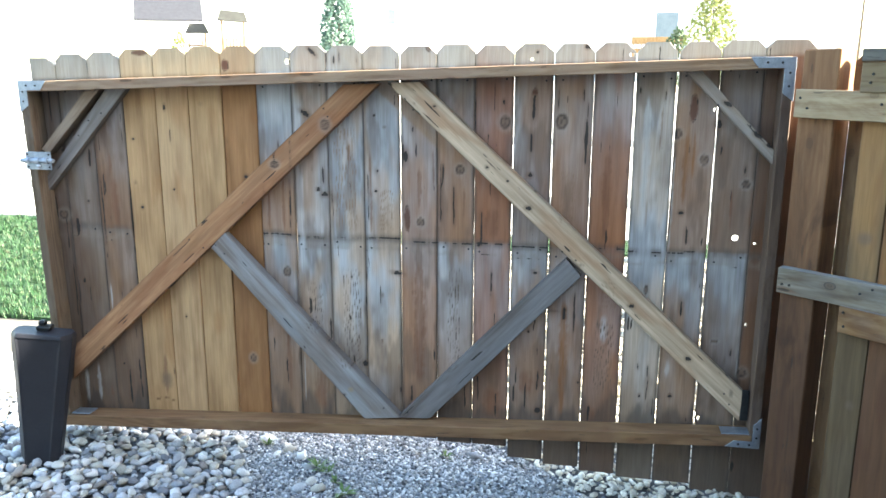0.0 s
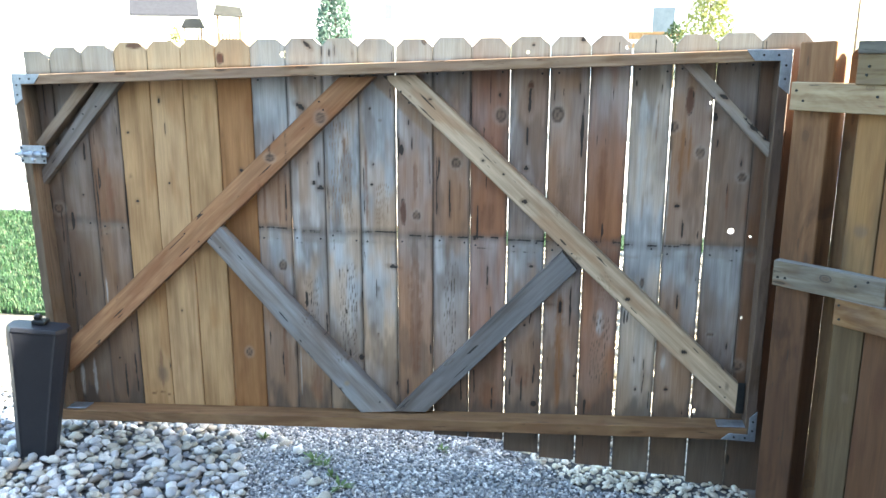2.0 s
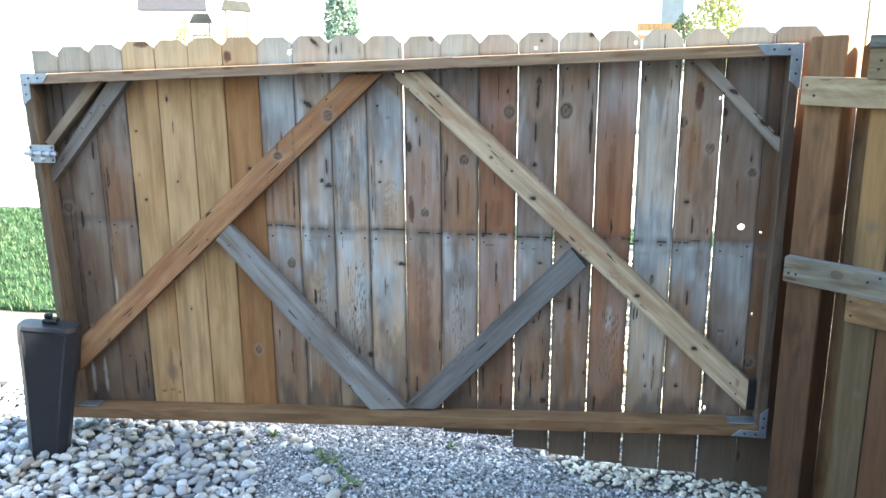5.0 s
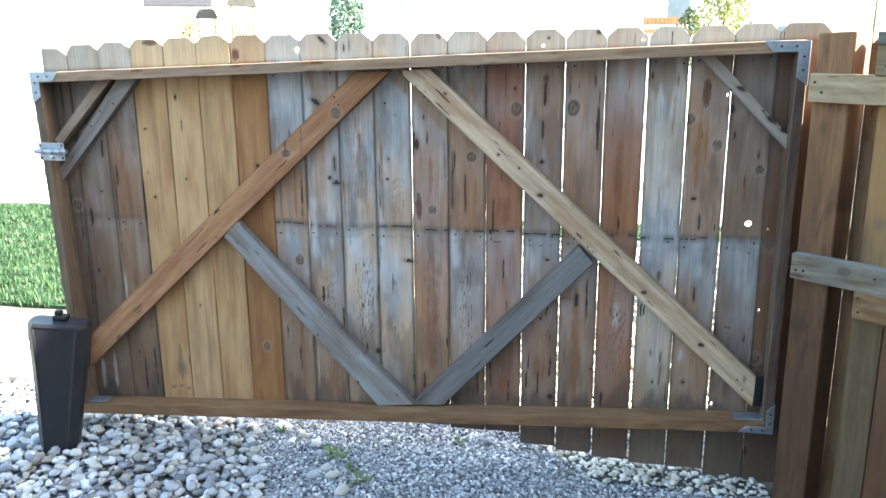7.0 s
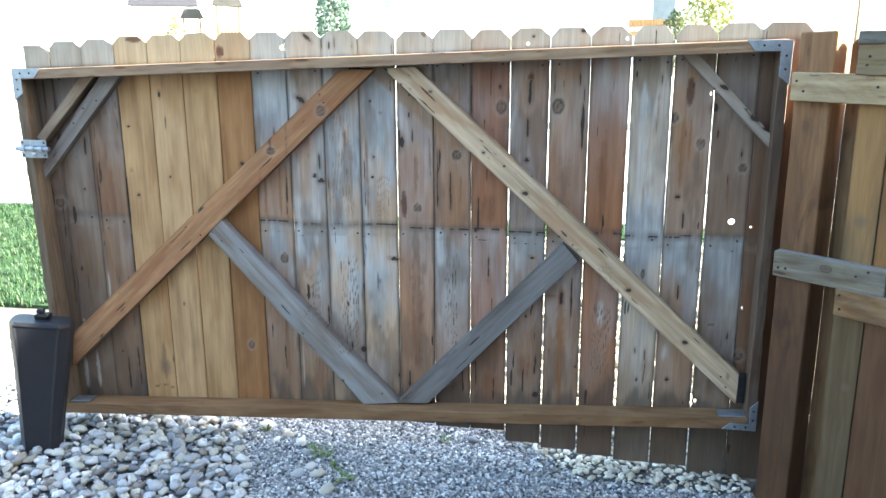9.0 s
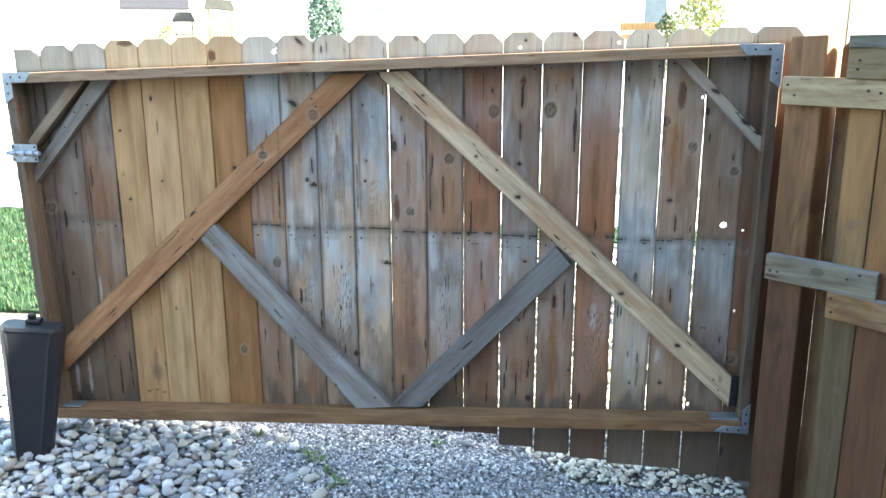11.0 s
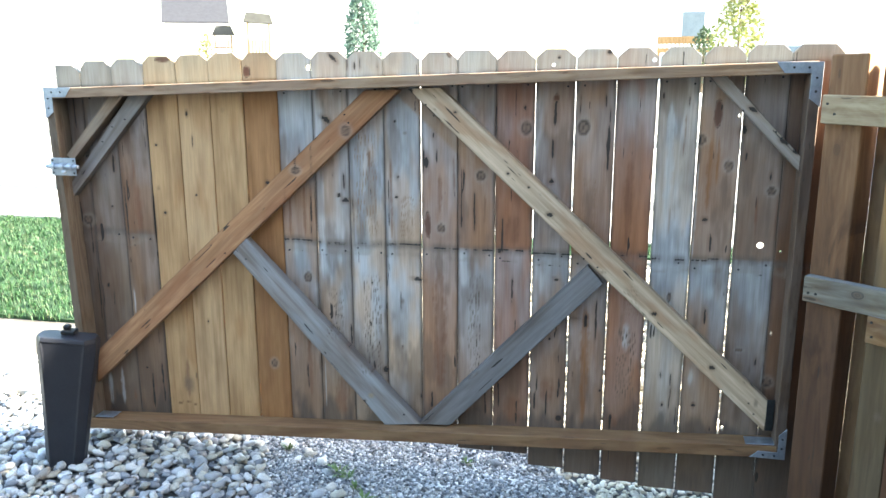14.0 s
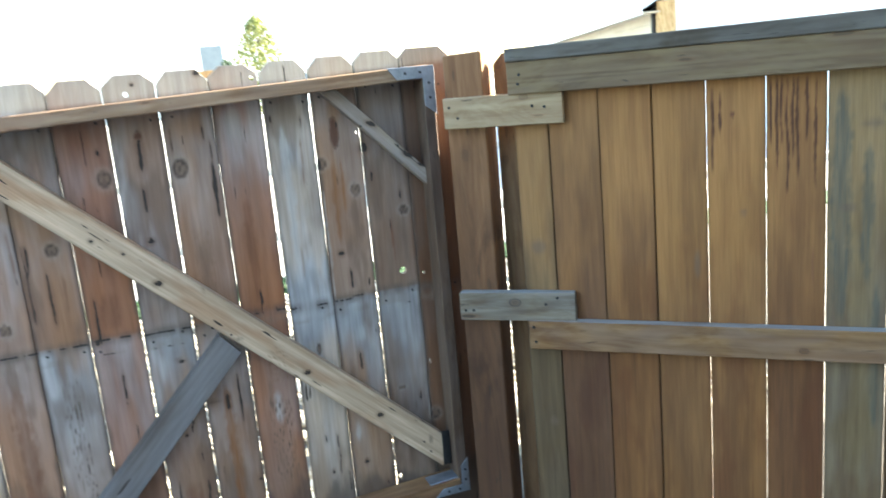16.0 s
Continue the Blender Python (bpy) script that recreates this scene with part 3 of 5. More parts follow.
def picket_tones(k, x, z, edge):
    """Colour and darkness of a gate picket at points x, z; edge is the distance to its nearer long edge."""
    seed = 101 * (k + 3)
    fresh = 3 <= k <= 6
    brown = np.array(TINTS[k][:3]) * ((1, 1, 1) if fresh else ((1.24, 1.08, 0.91) if k > 6 else (1.05, 1.02, 0.90)))
    fine, mid, broad = layered(x * 150, z * 5, seed, 3), layered(x * 42, z * 2.4, seed + 1), layered(x * 11, z * 4.0, seed + 2)
    grain = smooth(0.3, 0.7, 0.15 * fine + 0.35 * mid + 0.5 * broad)
    c = np.repeat(brown[None], len(x), 0) * (np.array((0.74, 0.66, 0.58)) + grain[:, None] * np.array((0.46, 0.54, 0.62)))
    dark = np.zeros(len(x))
    grey_low, grey_high, red_low, red_high = LAID[k]
    wob = (layered(x * 16, z * 4, seed + 4) - 0.5)
    zz = z + wob * 0.22
    line = 0.956 + 0.010 * (layered(x * 20, z * 0, seed + 6, 2) - 0.5) + 0.004 * math.sin(k * 2.1)
    below = smooth(line + 0.006, line - 0.006, z)
    lows, highs = (0.2, 0.5, 0.75, 0.95), (0.97, 1.13, 1.33, 1.52)
    grey = np.interp(zz, lows, np.array(grey_low) * (0.45, 0.75, 1.0, 1.08)) * below + np.interp(zz, highs, grey_high) * 1.22 * (1 - below)
    red = np.interp(zz, lows, red_low) * below + np.interp(zz, highs, red_high) * (1 - below)
    hearts = smooth(0.38, 0.60, layered(x * 15, z * 1.5, seed + 7, 3) + (mid - 0.5) * 0.3)
    c = blend(c, brown * 0.35 + np.array((0.185, 0.080, 0.036)), np.clip(red * (0.30 + hearts * 0.75), 0, 0.95) * (0.45 if fresh else 0.9))
    veil = smooth(0.28, 0.66, layered(x * 15, z * 4.2, seed + 8, 3))
    tone = smooth(0.25, 0.75, layered(x * 14, z * 6, seed + 11, 3) * 0.75 + fine * 0.25)
    silver = np.array((0.285, 0.295, 0.312)) + tone[:, None] * np.array((0.26, 0.262, 0.265))
    # browner and darker towards the foot
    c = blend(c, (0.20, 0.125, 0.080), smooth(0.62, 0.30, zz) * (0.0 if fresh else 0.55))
    c = blend(c, silver, np.clip(grey * (0.42 + 0.72 * veil), 0, 0.94))
    if fresh:
        c = blend(c, brown * np.array((0.80, 0.60, 0.40)), smooth(0.55, 0.72, layered(x * 9, z * 3.5, seed + 12, 3)) * 0.5)
        # narrow dark edge line painted for the shade inside tight joints
        c = blend(c, brown * np.array((0.66, 0.52, 0.38)), smooth(0.0032, 0.0008, edge) * 0.6)
    else:
        # the ghost of a rail that once crossed the boards, and dirt caught along it
        ghost = smooth(line - 0.052, line - 0.044, z) * below
        c = blend(c, (0.27, 0.22, 0.175), ghost * 0.38 * smooth(0.35, 0.6, layered(x * 24, z * 30, seed + 13, 3)))
        broken = smooth(0.30, 0.58, layered(x * 40, z * 10, seed + 14, 3))
        c = blend(c, (0.10, 0.08, 0.066), smooth(0.026, 0.003, abs(z - line)) * (0.35 + 0.65 * broken) * 0.6)
        seam = smooth(0.0085, 0.002, abs(z - line))
        dark = np.maximum(dark, seam * broken * (0.72 if 7 <= k <= 18 else 0.3))
        seam = smooth(0.006, 0.002, abs(z - line + 0.046))
        dark = np.maximum(dark, seam * smooth(0.55, 0.75, layered(x * 40, z * 10, seed + 15, 3)) * 0.6)
        # weather checks along the grain, few and uneven
        dark = np.maximum(dark, smooth(0.76, 0.86, layered(x * 80, z * 6, seed + 16, 3)) * 0.75)
        # old stains
        stain = smooth(0.54, 0.72, layered(x * 15, z * 4.5, seed + 17, 4))
        c = blend(c, (0.14, 0.088, 0.060), stain * 0.5)
        # dirt in the long edges, with the shade of the joints painted in
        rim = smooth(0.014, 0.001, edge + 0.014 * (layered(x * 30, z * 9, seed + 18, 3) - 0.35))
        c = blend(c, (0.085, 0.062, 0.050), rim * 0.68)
        # mildew mottling above the bottom rail; all below it is darkened too
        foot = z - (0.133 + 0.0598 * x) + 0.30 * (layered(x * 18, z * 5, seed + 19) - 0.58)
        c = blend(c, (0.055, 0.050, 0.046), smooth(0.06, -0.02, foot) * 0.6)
        # an unbleached band beside the tan brace
        off = (x - 1.59) * 0.676 + (z - 1.558) * 0.737 + wob * 0.012
        old = smooth(-0.100, -0.088, off) * smooth(-0.035, -0.045, off) * smooth(1.85, 1.65, x)
        c = blend(c, (0.34, 0.20, 0.105), old * 0.62)
    # the tips above the top rail are paler
    tip = smooth(1.548, 1.562, z - 0.0353 * x)
    pale = (0.47, 0.38, 0.25) if fresh else (0.40, 0.37, 0.31)
    c = blend(c, np.array(pale), tip * (0.52 + 0.3 * tone))
    return marks_on(c, dark, x, z, seed)


def plain_tones(tint, grey, seed, lit_top=None):
    """A painter for other timber: grain along z of the board's own frame, patches of grey, then the marks."""
    base = np.array(tint)

    def paint(x, z, edge, across, along):
        fine, mid, broad = layered(across * 150, along * 5, seed, 3), layered(across * 45, along * 2.6, seed + 1), layered(across * 14, along * 3.0, seed + 2)
        grain = smooth(0.3, 0.7, 0.25 * fine + 0.4 * mid + 0.35 * broad)
        c = np.repeat(base[None], len(x), 0) * (np.array((0.74, 0.67, 0.60)) + grain[:, None] * np.array((0.44, 0.51, 0.58)))
        c = blend(c, base * np.array((0.70, 0.50, 0.36)), smooth(0.48, 0.7, layered(across * 16, along * 5, seed + 3)) * 0.6)
        silver = np.array((0.24, 0.245, 0.265)) + mid[:, None] * 0.2
        c = blend(c, silver, np.clip(grey * (0.4 + 0.9 * smooth(0.3, 0.62, layered(across * 12, along * 3.4, seed + 4))), 0, 0.95))
        if lit_top:
            # paler upper boards: the light's falloff down the fence put into the colour
            c = blend(c, np.array(lit_top) * (0.85 + 0.3 * grain[:, None]), smooth(0.75, 1.45, z + 0.5 * (broad - 0.5)) * 0.55)
        dark = smooth(0.72, 0.82, layered(across * 70, along * 7, seed + 5, 3)) * (0.8 if not lit_top else 0.35)
        c = blend(c, base * 0.3, smooth(0.005, 0.0005, edge) * 0.45)
        return marks_on(c, dark, x, z, seed)
    return paint


def slab(xs, zs, y0, y1, holes=()):
    """A dense slab: rows of points xs, zs on its face at y0, its back at y1, with eased long edges and oval holes. Returns its points and faces."""
    rows, cols = xs.shape
    ease = np.zeros((rows, cols))
    ease[:, 0] = ease[:, -1] = 0.0028
    n = rows * cols
    i = np.arange(rows - 1)[:, None] * cols + np.arange(cols - 1)[None]
    quads = np.stack([i, i + 1, i + cols + 1, i + cols], -1).reshape(-1, 4)
    fx, fz = xs.ravel().copy(), zs.ravel().copy()
    gone = np.zeros(len(quads), bool)
    for hx, hz, rx, rz in holes:
        gone |= ((fx[quads].mean(1) - hx) / rx) ** 2 + ((fz[quads].mean(1) - hz) / rz) ** 2 < 1.2
    quads = quads[~gone]
    pairs = np.concatenate([quads[:, [a, (a + 1) % 4]] for a in range(4)])
    key = np.sort(pairs, 1)
    _, where, count = np.unique(key[:, 0] * n + key[:, 1], return_index=True, return_counts=True)
    rim = pairs[where[count == 1]]
    for hx, hz, rx, rz in holes:
        for i in np.unique(rim):
            dx, dz = fx[i] - hx, fz[i] - hz
            d = math.hypot(dx / rx, dz / rz)
            if abs(dx) < rx + 0.006 and abs(dz) < rz + 0.010 and d > 0.2:
                fx[i], fz[i] = hx + dx / d, hz + dz / d
    front = np.stack([fx, y0 + ease.ravel(), fz], 1)
    rear = np.stack([fx, np.full(n, y1), fz], 1)
    walls = np.stack([rim[:, 1], rim[:, 0], rim[:, 0] + n, rim[:, 1] + n], 1)
    faces = np.concatenate([quads, quads[:, ::-1] + n, walls])
    return np.concatenate([front, rear]), faces


def slab_object(name, verts, faces, colour, dark, parent, label, m):
    used = np.unique(faces)
    new_index = np.full(len(verts), -1)
    new_index[used] = np.arange(len(used))
    me = bpy.data.meshes.new(name)
    me.from_pydata(verts[used].tolist(), [], new_index[faces].tolist())
    me.materials.append(PAINTED)
    layer = me.attributes.new("tone", "FLOAT_COLOR", "POINT")
    rgba = np.concatenate([colour, dark[:, None]], 1)
    rgba = np.concatenate([rgba, rgba])[used]
    layer.data.foreach_set("color", rgba.astype(np.float32).ravel())
    return tagged(under(new(name, me), parent, m), label)


def spread(n, width):
    """Positions 0..1 across a board, with a narrow eased strip at both edges."""
    e = 0.0022 / width
    return np.concatenate([[0], np.linspace(e, 1 - e, n), [1]])


def painted_board(name, quad, y0, y1, parent, paint, label=""):
    """Like board(), with knots and weathering of its own."""
    p = [Vector((x, 0, z)) for x, z in quad]
    a, b = (p[0] + p[1]) / 2, (p[2] + p[3]) / 2
    length, width = (b - a).length, max((p[0] - p[1]).length, (p[2] - p[3]).length)
    along = (b - a).normalized()
    m = Matrix((Vector((0, 1, 0)).cross(along), (0, 1, 0), along)).transposed().to_4x4()
    m.translation = (a + b) / 2 + Vector((0, y0, 0))
    u, v = spread(22, width)[None], np.linspace(0, 1, int(length / 0.008))[:, None]
    q = np.array(quad)
    left, right = (q[0], q[3]), (q[1], q[2])
    across = np.array((along.z, -along.x))
    if ((q[1] - q[0]) @ across) * ((q[3] - q[2]) @ across) > 0:
        left, right = (q[0], q[2]), (q[1], q[3])
    gx = (left[0][0] * (1 - v) + left[1][0] * v) * (1 - u) + (right[0][0] * (1 - v) + right[1][0] * v) * u
    gz = (left[0][1] * (1 - v) + left[1][1] * v) * (1 - u) + (right[0][1] * (1 - v) + right[1][1] * v) * u
    side = (right[0][0] - left[0][0]) * along.z - (right[0][1] - left[0][1]) * along.x
    if side < 0:
        gx, gz, u = gx[:, ::-1], gz[:, ::-1], u[:, ::-1]
    x, z = gx.ravel(), gz.ravel()
    ux = np.broadcast_to(u, gx.shape).ravel()
    edge = np.minimum(ux, 1 - ux) * width
    colour, dark = paint(x, z, edge, ux * width, np.broadcast_to(v, gx.shape).ravel() * length)
    verts, faces = slab(gx, gz, 0.0, y1 - y0)
    verts = verts + np.array((0, y0, 0))
    inv = np.array(m.inverted())
    verts = verts @ inv[:3, :3].T + inv[:3, 3]
    return slab_object(name, verts, faces, colour, dark, parent, label, m)


def timber(name):
    """Sawn timber coloured by its 'tone' attribute, with fine grain and the crisp edges of checks on top."""
    n = Nodes(name, 0.72)
    tone = n.add("Attribute")
    tone.attribute_name = "tone"
    fine = n.noise(n.coords((300, 300, 8)), 1.0, 4, 0.65, 0.2)
    mid = n.noise(n.coords((70, 70, 5)), 1.0, 4, 0.6, 0.6)
    speck = n.noise(n.coords((240, 240, 60)), 1.0, 3, 0.6)
    lines = n.math("ADD", n.math("MULTIPLY", fine, 0.5), n.math("MULTIPLY", mid, 0.5))
    colour = n.mix(1.0, tone.outputs["Color"], n.mix(n.ramp(lines, 0.34, 0.66), (0.87, 0.85, 0.83), (1.10, 1.10, 1.11)), "MULTIPLY")
    crack = n.ramp(n.math("ADD", tone.outputs["Alpha"], n.math("MULTIPLY", n.math("SUBTRACT", speck, 0.5), 0.55)), 0.40, 0.62)
    colour = n.mix(n.math("MULTIPLY", crack, 0.92), colour, (0.022, 0.017, 0.014))
    return n.done(colour, n.math("SUBTRACT", lines, n.math("MULTIPLY", crack, 0.9)), 0.0018, 0.6)


PAINTED = timber("weathered_timber")

# ---- gate ----
P = 0.1425
gate = thing("gate", (2.91, -0.04, 0.02), "weathered cedar picket gate with braced timber frame", "gate")
GOLD, ORANGE = (0.45, 0.275, 0.135, 0.04), (0.35, 0.172, 0.068, 0.04)
TINTS = [(0.10, 0.060, 0.036, 0.35), (0.14, 0.090, 0.056, 0.52), (0.185, 0.103, 0.052, 0.5), GOLD, (0.49, 0.312, 0.165, 0.04), (0.46, 0.285, 0.142, 0.04), ORANGE,
         (0.30, 0.19, 0.115, 0.8), (0.36, 0.25, 0.165, 0.9), (0.48, 0.375, 0.28, 1.0), (0.47, 0.345, 0.235, 1.0), (0.35, 0.195, 0.105, 0.75), (0.29, 0.175, 0.105, 0.8),
         (0.26, 0.115, 0.058, 0.65), (0.25, 0.155, 0.10, 0.8), (0.31, 0.18, 0.098, 0.68), (0.29, 0.132, 0.063, 0.58), (0.46, 0.40, 0.34, 1.0), (0.32, 0.20, 0.112, 0.78), (0.18, 0.122, 0.082, 0.7), (0.12, 0.068, 0.040, 0.25)]
TOPS = [1.642, 1.657, 1.665, 1.676, 1.681, 1.687, 1.688, 1.687, 1.691, 1.690, 1.689, 1.687, 1.693, 1.691, 1.695, 1.695, 1.698, 1.700, 1.701, 1.706, 1.707]
HOLES = {7: [(1.126, 1.632, 0.011, 0.012)], 14: [(2.057, 1.641, 0.008, 0.007)], 16: [(2.404, 1.657, 0.008, 0.007)], 18: [(2.696, 1.470, 0.0045, 0.007)], 19: [(2.800, 1.017, 0.013, 0.012), (2.722, 0.312, 0.006, 0.012)], 1: [(0.158, 0.485, 0.006, 0.012), (0.262, 1.494, 0.009, 0.013)], 20: [(2.868, 1.00, 0.006, 0.006), (2.862, 0.695, 0.005, 0.009)]}
lay(0, (.05, .12, .15, .18), (.08, .10, .12, .15), (.1, .1, .1, .1), (.2, .2, .2, .1))
lay(1, (.15, .15, .18, .22), (.15, .14, .22, .25), (.2, .2, .3, .3), (.3, .3, .1, .0))
lay(2, (.10, .10, .15, .20), (.05, .08, .25, .35), (.2, .2, .3, .4), (.6, .6, .4, .2))
for fresh_board in (3, 4, 5, 6):
    lay(fresh_board, (0, 0, 0, 0), (0, 0, 0, 0), (.25, .2, .1, .1), (.1, .05, .05, .1))
lay(7, (.10, .20, .60, .80), (.20, .20, .60, .75), (.6, .6, .2, .1), (.7, .6, .2, .1))
lay(8, (.10, .30, .80, .90), (.50, .55, .60, .60), (.7, .5, .1, .0), (.2, .2, .2, .2))
lay(9, (.35, .70, .85, .90), (.65, .75, .75, .60), (.3, .1, .0, .0), (.2, .1, .1, .1))
lay(10, (.50, .70, .80, .90), (.60, .70, .75, .60), (.2, .15, .1, .0), (.2, .25, .15, .3))
lay(11, (.10, .20, .35, .40), (.25, .30, .50, .55), (.6, .75, .7, .6), (.6, .6, .3, .2))
lay(12, (.15, .45, .60, .70), (.10, .15, .30, .50), (.5, .2, .2, .2), (.7, .7, .4, .1))
lay(13, (.08, .18, .35, .45), (.03, .06, .22, .30), (.7, .5, .4, .3), (.8, .7, .3, .2))
lay(14, (.20, .30, .60, .70), (.30, .35, .40, .50), (.4, .3, .1, .1), (.3, .3, .2, .3))
lay(15, (.25, .40, .50, .55), (.12, .16, .25, .40), (.3, .3, .2, .2), (.5, .4, .3, .2))
lay(16, (.15, .25, .30, .35), (.05, .05, .15, .50), (.4, .3, .3, .3), (.8, .8, .7, .2))
lay(17, (.30, .45, .75, .90), (.70, .70, .80, .80), (.3, .2, .05, .0), (.1, .1, .05, .0))
lay(18, (.25, .35, .70, .85), (.18, .15, .22, .35), (.3, .3, .1, .0), (.3, .5, .5, .2))
lay(19, (.20, .30, .60, .70), (.10, .10, .18, .25), (.3, .2, .1, .05), (.4, .4, .3, .2))
lay(20, (.00, .03, .05, .05), (.00, .03, .05, .10), (.4, .4, .4, .4), (.4, .4, .4, .4))
knot(1.286, 1.4, 15, 17, "eye")
knot(1.077, 1.244, 15, 12, "eye")
knot(0.939, 1.185, 9, 9, "black")
knot(1.193, 1.438, 14, 14, "slash")
knot(1.265, 1.126, 15, 9, "black")
knot(1.237, 1.146, 9, 6, "black")
knot(1.647, 1.031, 13, 15, "eye")
knot(1.594, 1.044, 12, 50, "rust")
knot(1.59, 1.282, 8, 24, "black")
knot(1.507, 1.39, 8, 6, "soft")
knot(1.471, 1.147, 5, 5, "black")
knot(1.478, 1.223, 4, 4, "black")
knot(1.468, 1.435, 4, 4, "black")
knot(1.679, 1.678, 9, 9, "eye")
knot(1.229, 1.667, 9, 14, "slash")
knot(0.878, 1.617, 13, 22, "rust")
knot(1.709, 1.473, 6, 5, "black")
knot(1.633, 1.482, 3, 3, "black")
knot(1.798, 1.237, 15, 16, "eye")
knot(1.965, 1.416, 17, 20, "eye")
knot(1.959, 1.49, 5, 9, "black")
knot(2.071, 1.527, 11, 14, "rust")
knot(2.061, 1.225, 9, 9, "black")
knot(2.17, 1.422, 19, 24, "eye")
knot(2.061, 1.108, 11, 7, "black")
knot(1.905, 1.254, 6, 5, "black")
knot(1.982, 1.207, 4, 4, "black")
knot(2.077, 1.666, 5, 5, "black")
knot(2.252, 1.684, 9, 7, "black")
knot(2.568, 1.385, 9, 14, "black")
knot(1.872, 0.953, 5, 9, "black")
knot(2.627, 1.475, 14, 48, "rust")
knot(2.674, 1.296, 13, 15, "eye")
knot(2.576, 1.385, 15, 13, "eye")
knot(2.712, 1.422, 12, 16, "black")
knot(2.821, 1.212, 13, 12, "eye")
knot(2.607, 1.103, 9, 8, "black")
knot(2.733, 1.493, 12, 9, "slash")
knot(2.839, 1.388, 12, 9, "slash")
knot(2.88, 1.353, 9, 7, "slash")
knot(0.178, 0.719, 6, 11, "black")
knot(0.33, 0.355, 5, 5, "black")
knot(0.068, 0.725, 6, 30, "black")
knot(0.114, 1.004, 19, 17, "eye")
knot(0.173, 0.956, 8, 38, "black")
knot(0.232, 1.062, 6, 5, "black")
knot(0.157, 1.179, 20, 8, "soft")
knot(0.081, 1.058, 5, 25, "black")
knot(0.047, 0.935, 6, 9, "black")
knot(0.46, 1.326, 6, 5, "black")
knot(0.455, 1.15, 5, 4, "black")
knot(0.477, 1.047, 7, 6, "black")
knot(0.624, 1.126, 4, 5, "black")
knot(0.607, 1.454, 5, 11, "black")
knot(0.765, 1.468, 12, 5, "soft")
knot(0.519, 1.663, 34, 10, "rust")
knot(0.873, 1.615, 13, 22, "rust")
knot(1.094, 0.806, 15, 18, "eye")
knot(0.928, 0.425, 12, 14, "eye")
knot(1.415, 0.438, 10, 11, "black")
knot(1.487, 0.733, 12, 12, "soft")
knot(1.554, 0.824, 18, 8, "slash")
knot(1.487, 0.539, 4, 4, "black")
knot(1.362, 0.336, 13, 11, "tan")
knot(1.334, 0.311, 6, 5, "black")
knot(1.356, 0.629, 4, 7, "black")
knot(2.501, 0.809, 7, 16, "eye")
knot(2.448, 0.756, 10, 6, "black")
knot(2.26, 0.902, 14, 5, "soft")
knot(2.088, 0.855, 9, 5, "slash")
knot(2.07, 0.62, 5, 5, "black")
knot(2.113, 0.293, 12, 12, "black")
knot(2.267, 0.424, 5, 6, "black")
knot(2.499, 0.388, 4, 8, "black")
knot(2.612, 0.396, 5, 6, "black")
knot(2.162, 0.706, 22, 9, "soft")
knot(2.664, 0.565, 9, 7, "black")
knot(2.613, 0.395, 7, 7, "black")
knot(2.758, 0.624, 10, 6, "eye")
knot(2.863, 0.509, 15, 14, "eye")
knot(2.825, 0.442, 7, 16, "soft")
knot(0.638, 0.589, 4, 7, "black")
knot(0.528, 0.298, 26, 40, "soft")
knot(0.513, 0.198, 46, 14, "arc")
streak(1.077, 1.233, 1.344, 3, "check")
streak(1.092, 0.966, 1.193, 7, "red")
streak(1.117, 0.945, 1.194, 3, "check")
streak(1.03, 0.963, 1.171, 6, "red")
streak(1.143, 0.967, 1.384, 2, "check")
streak(1.257, 1.156, 1.247, 4, "check")
streak(1.215, 1.206, 1.246, 2, "check")
streak(1.295, 0.952, 1.297, 2, "check")
streak(1.364, 1.239, 1.337, 4, "red")
streak(1.449, 0.978, 1.3, 5, "red")
streak(1.439, 1.019, 1.221, 2, "check")
streak(1.617, 1.36, 1.408, 5, "check")
streak(1.629, 1.273, 1.341, 3, "check")
streak(1.64, 1.086, 1.244, 9, "red")
streak(1.724, 1.028, 1.275, 5, "check")
streak(1.695, 1.167, 1.313, 5, "red")
streak(1.578, 1.223, 1.34, 4, "check")
streak(1.185, 0.917, 0.948, 3, "check")
streak(1.271, 0.92, 0.957, 3, "check")
streak(1.335, 1.61, 1.681, 4, "check")
streak(1.315, 1.611, 1.662, 5, "check")
streak(1.405, 1.61, 1.661, 3, "check")
streak(1.285, 1.611, 1.681, 3, "check")
streak(1.775, 1.01, 1.188, 5, "check")
streak(1.812, 1.051, 1.17, 5, "red")
streak(1.732, 1.168, 1.275, 4, "check")
streak(1.855, 1.372, 1.512, 3, "check")
streak(2.068, 1.412, 1.522, 8, "check")
streak(2.061, 1.3, 1.393, 4, "check")
streak(2.157, 1.44, 1.549, 3, "check")
streak(2.246, 1.486, 1.549, 3, "check")
streak(2.263, 1.423, 1.513, 4, "check")
streak(2.259, 1.256, 1.441, 8, "check")
streak(2.291, 1.513, 1.549, 3, "check")
streak(2.393, 1.531, 1.554, 4, "check")
streak(2.44, 1.514, 1.554, 3, "check")
streak(2.529, 1.487, 1.554, 3, "check")
streak(2.52, 1.316, 1.478, 3, "red")
streak(1.881, 0.933, 1.093, 6, "check")
streak(2.483, 1.034, 1.148, 2, "check")
streak(2.339, 0.991, 1.313, 16, "red")
streak(1.92, 0.975, 1.094, 30, "red")
streak(2.472, 1.015, 1.514, 14, "pale")
streak(2.611, 1.133, 1.39, 9, "rust")
streak(2.636, 1.227, 1.399, 5, "rust")
streak(2.816, 1.239, 1.294, 4, "check")
streak(2.631, 0.972, 1.067, 5, "check")
streak(2.728, 1.301, 1.364, 4, "check")
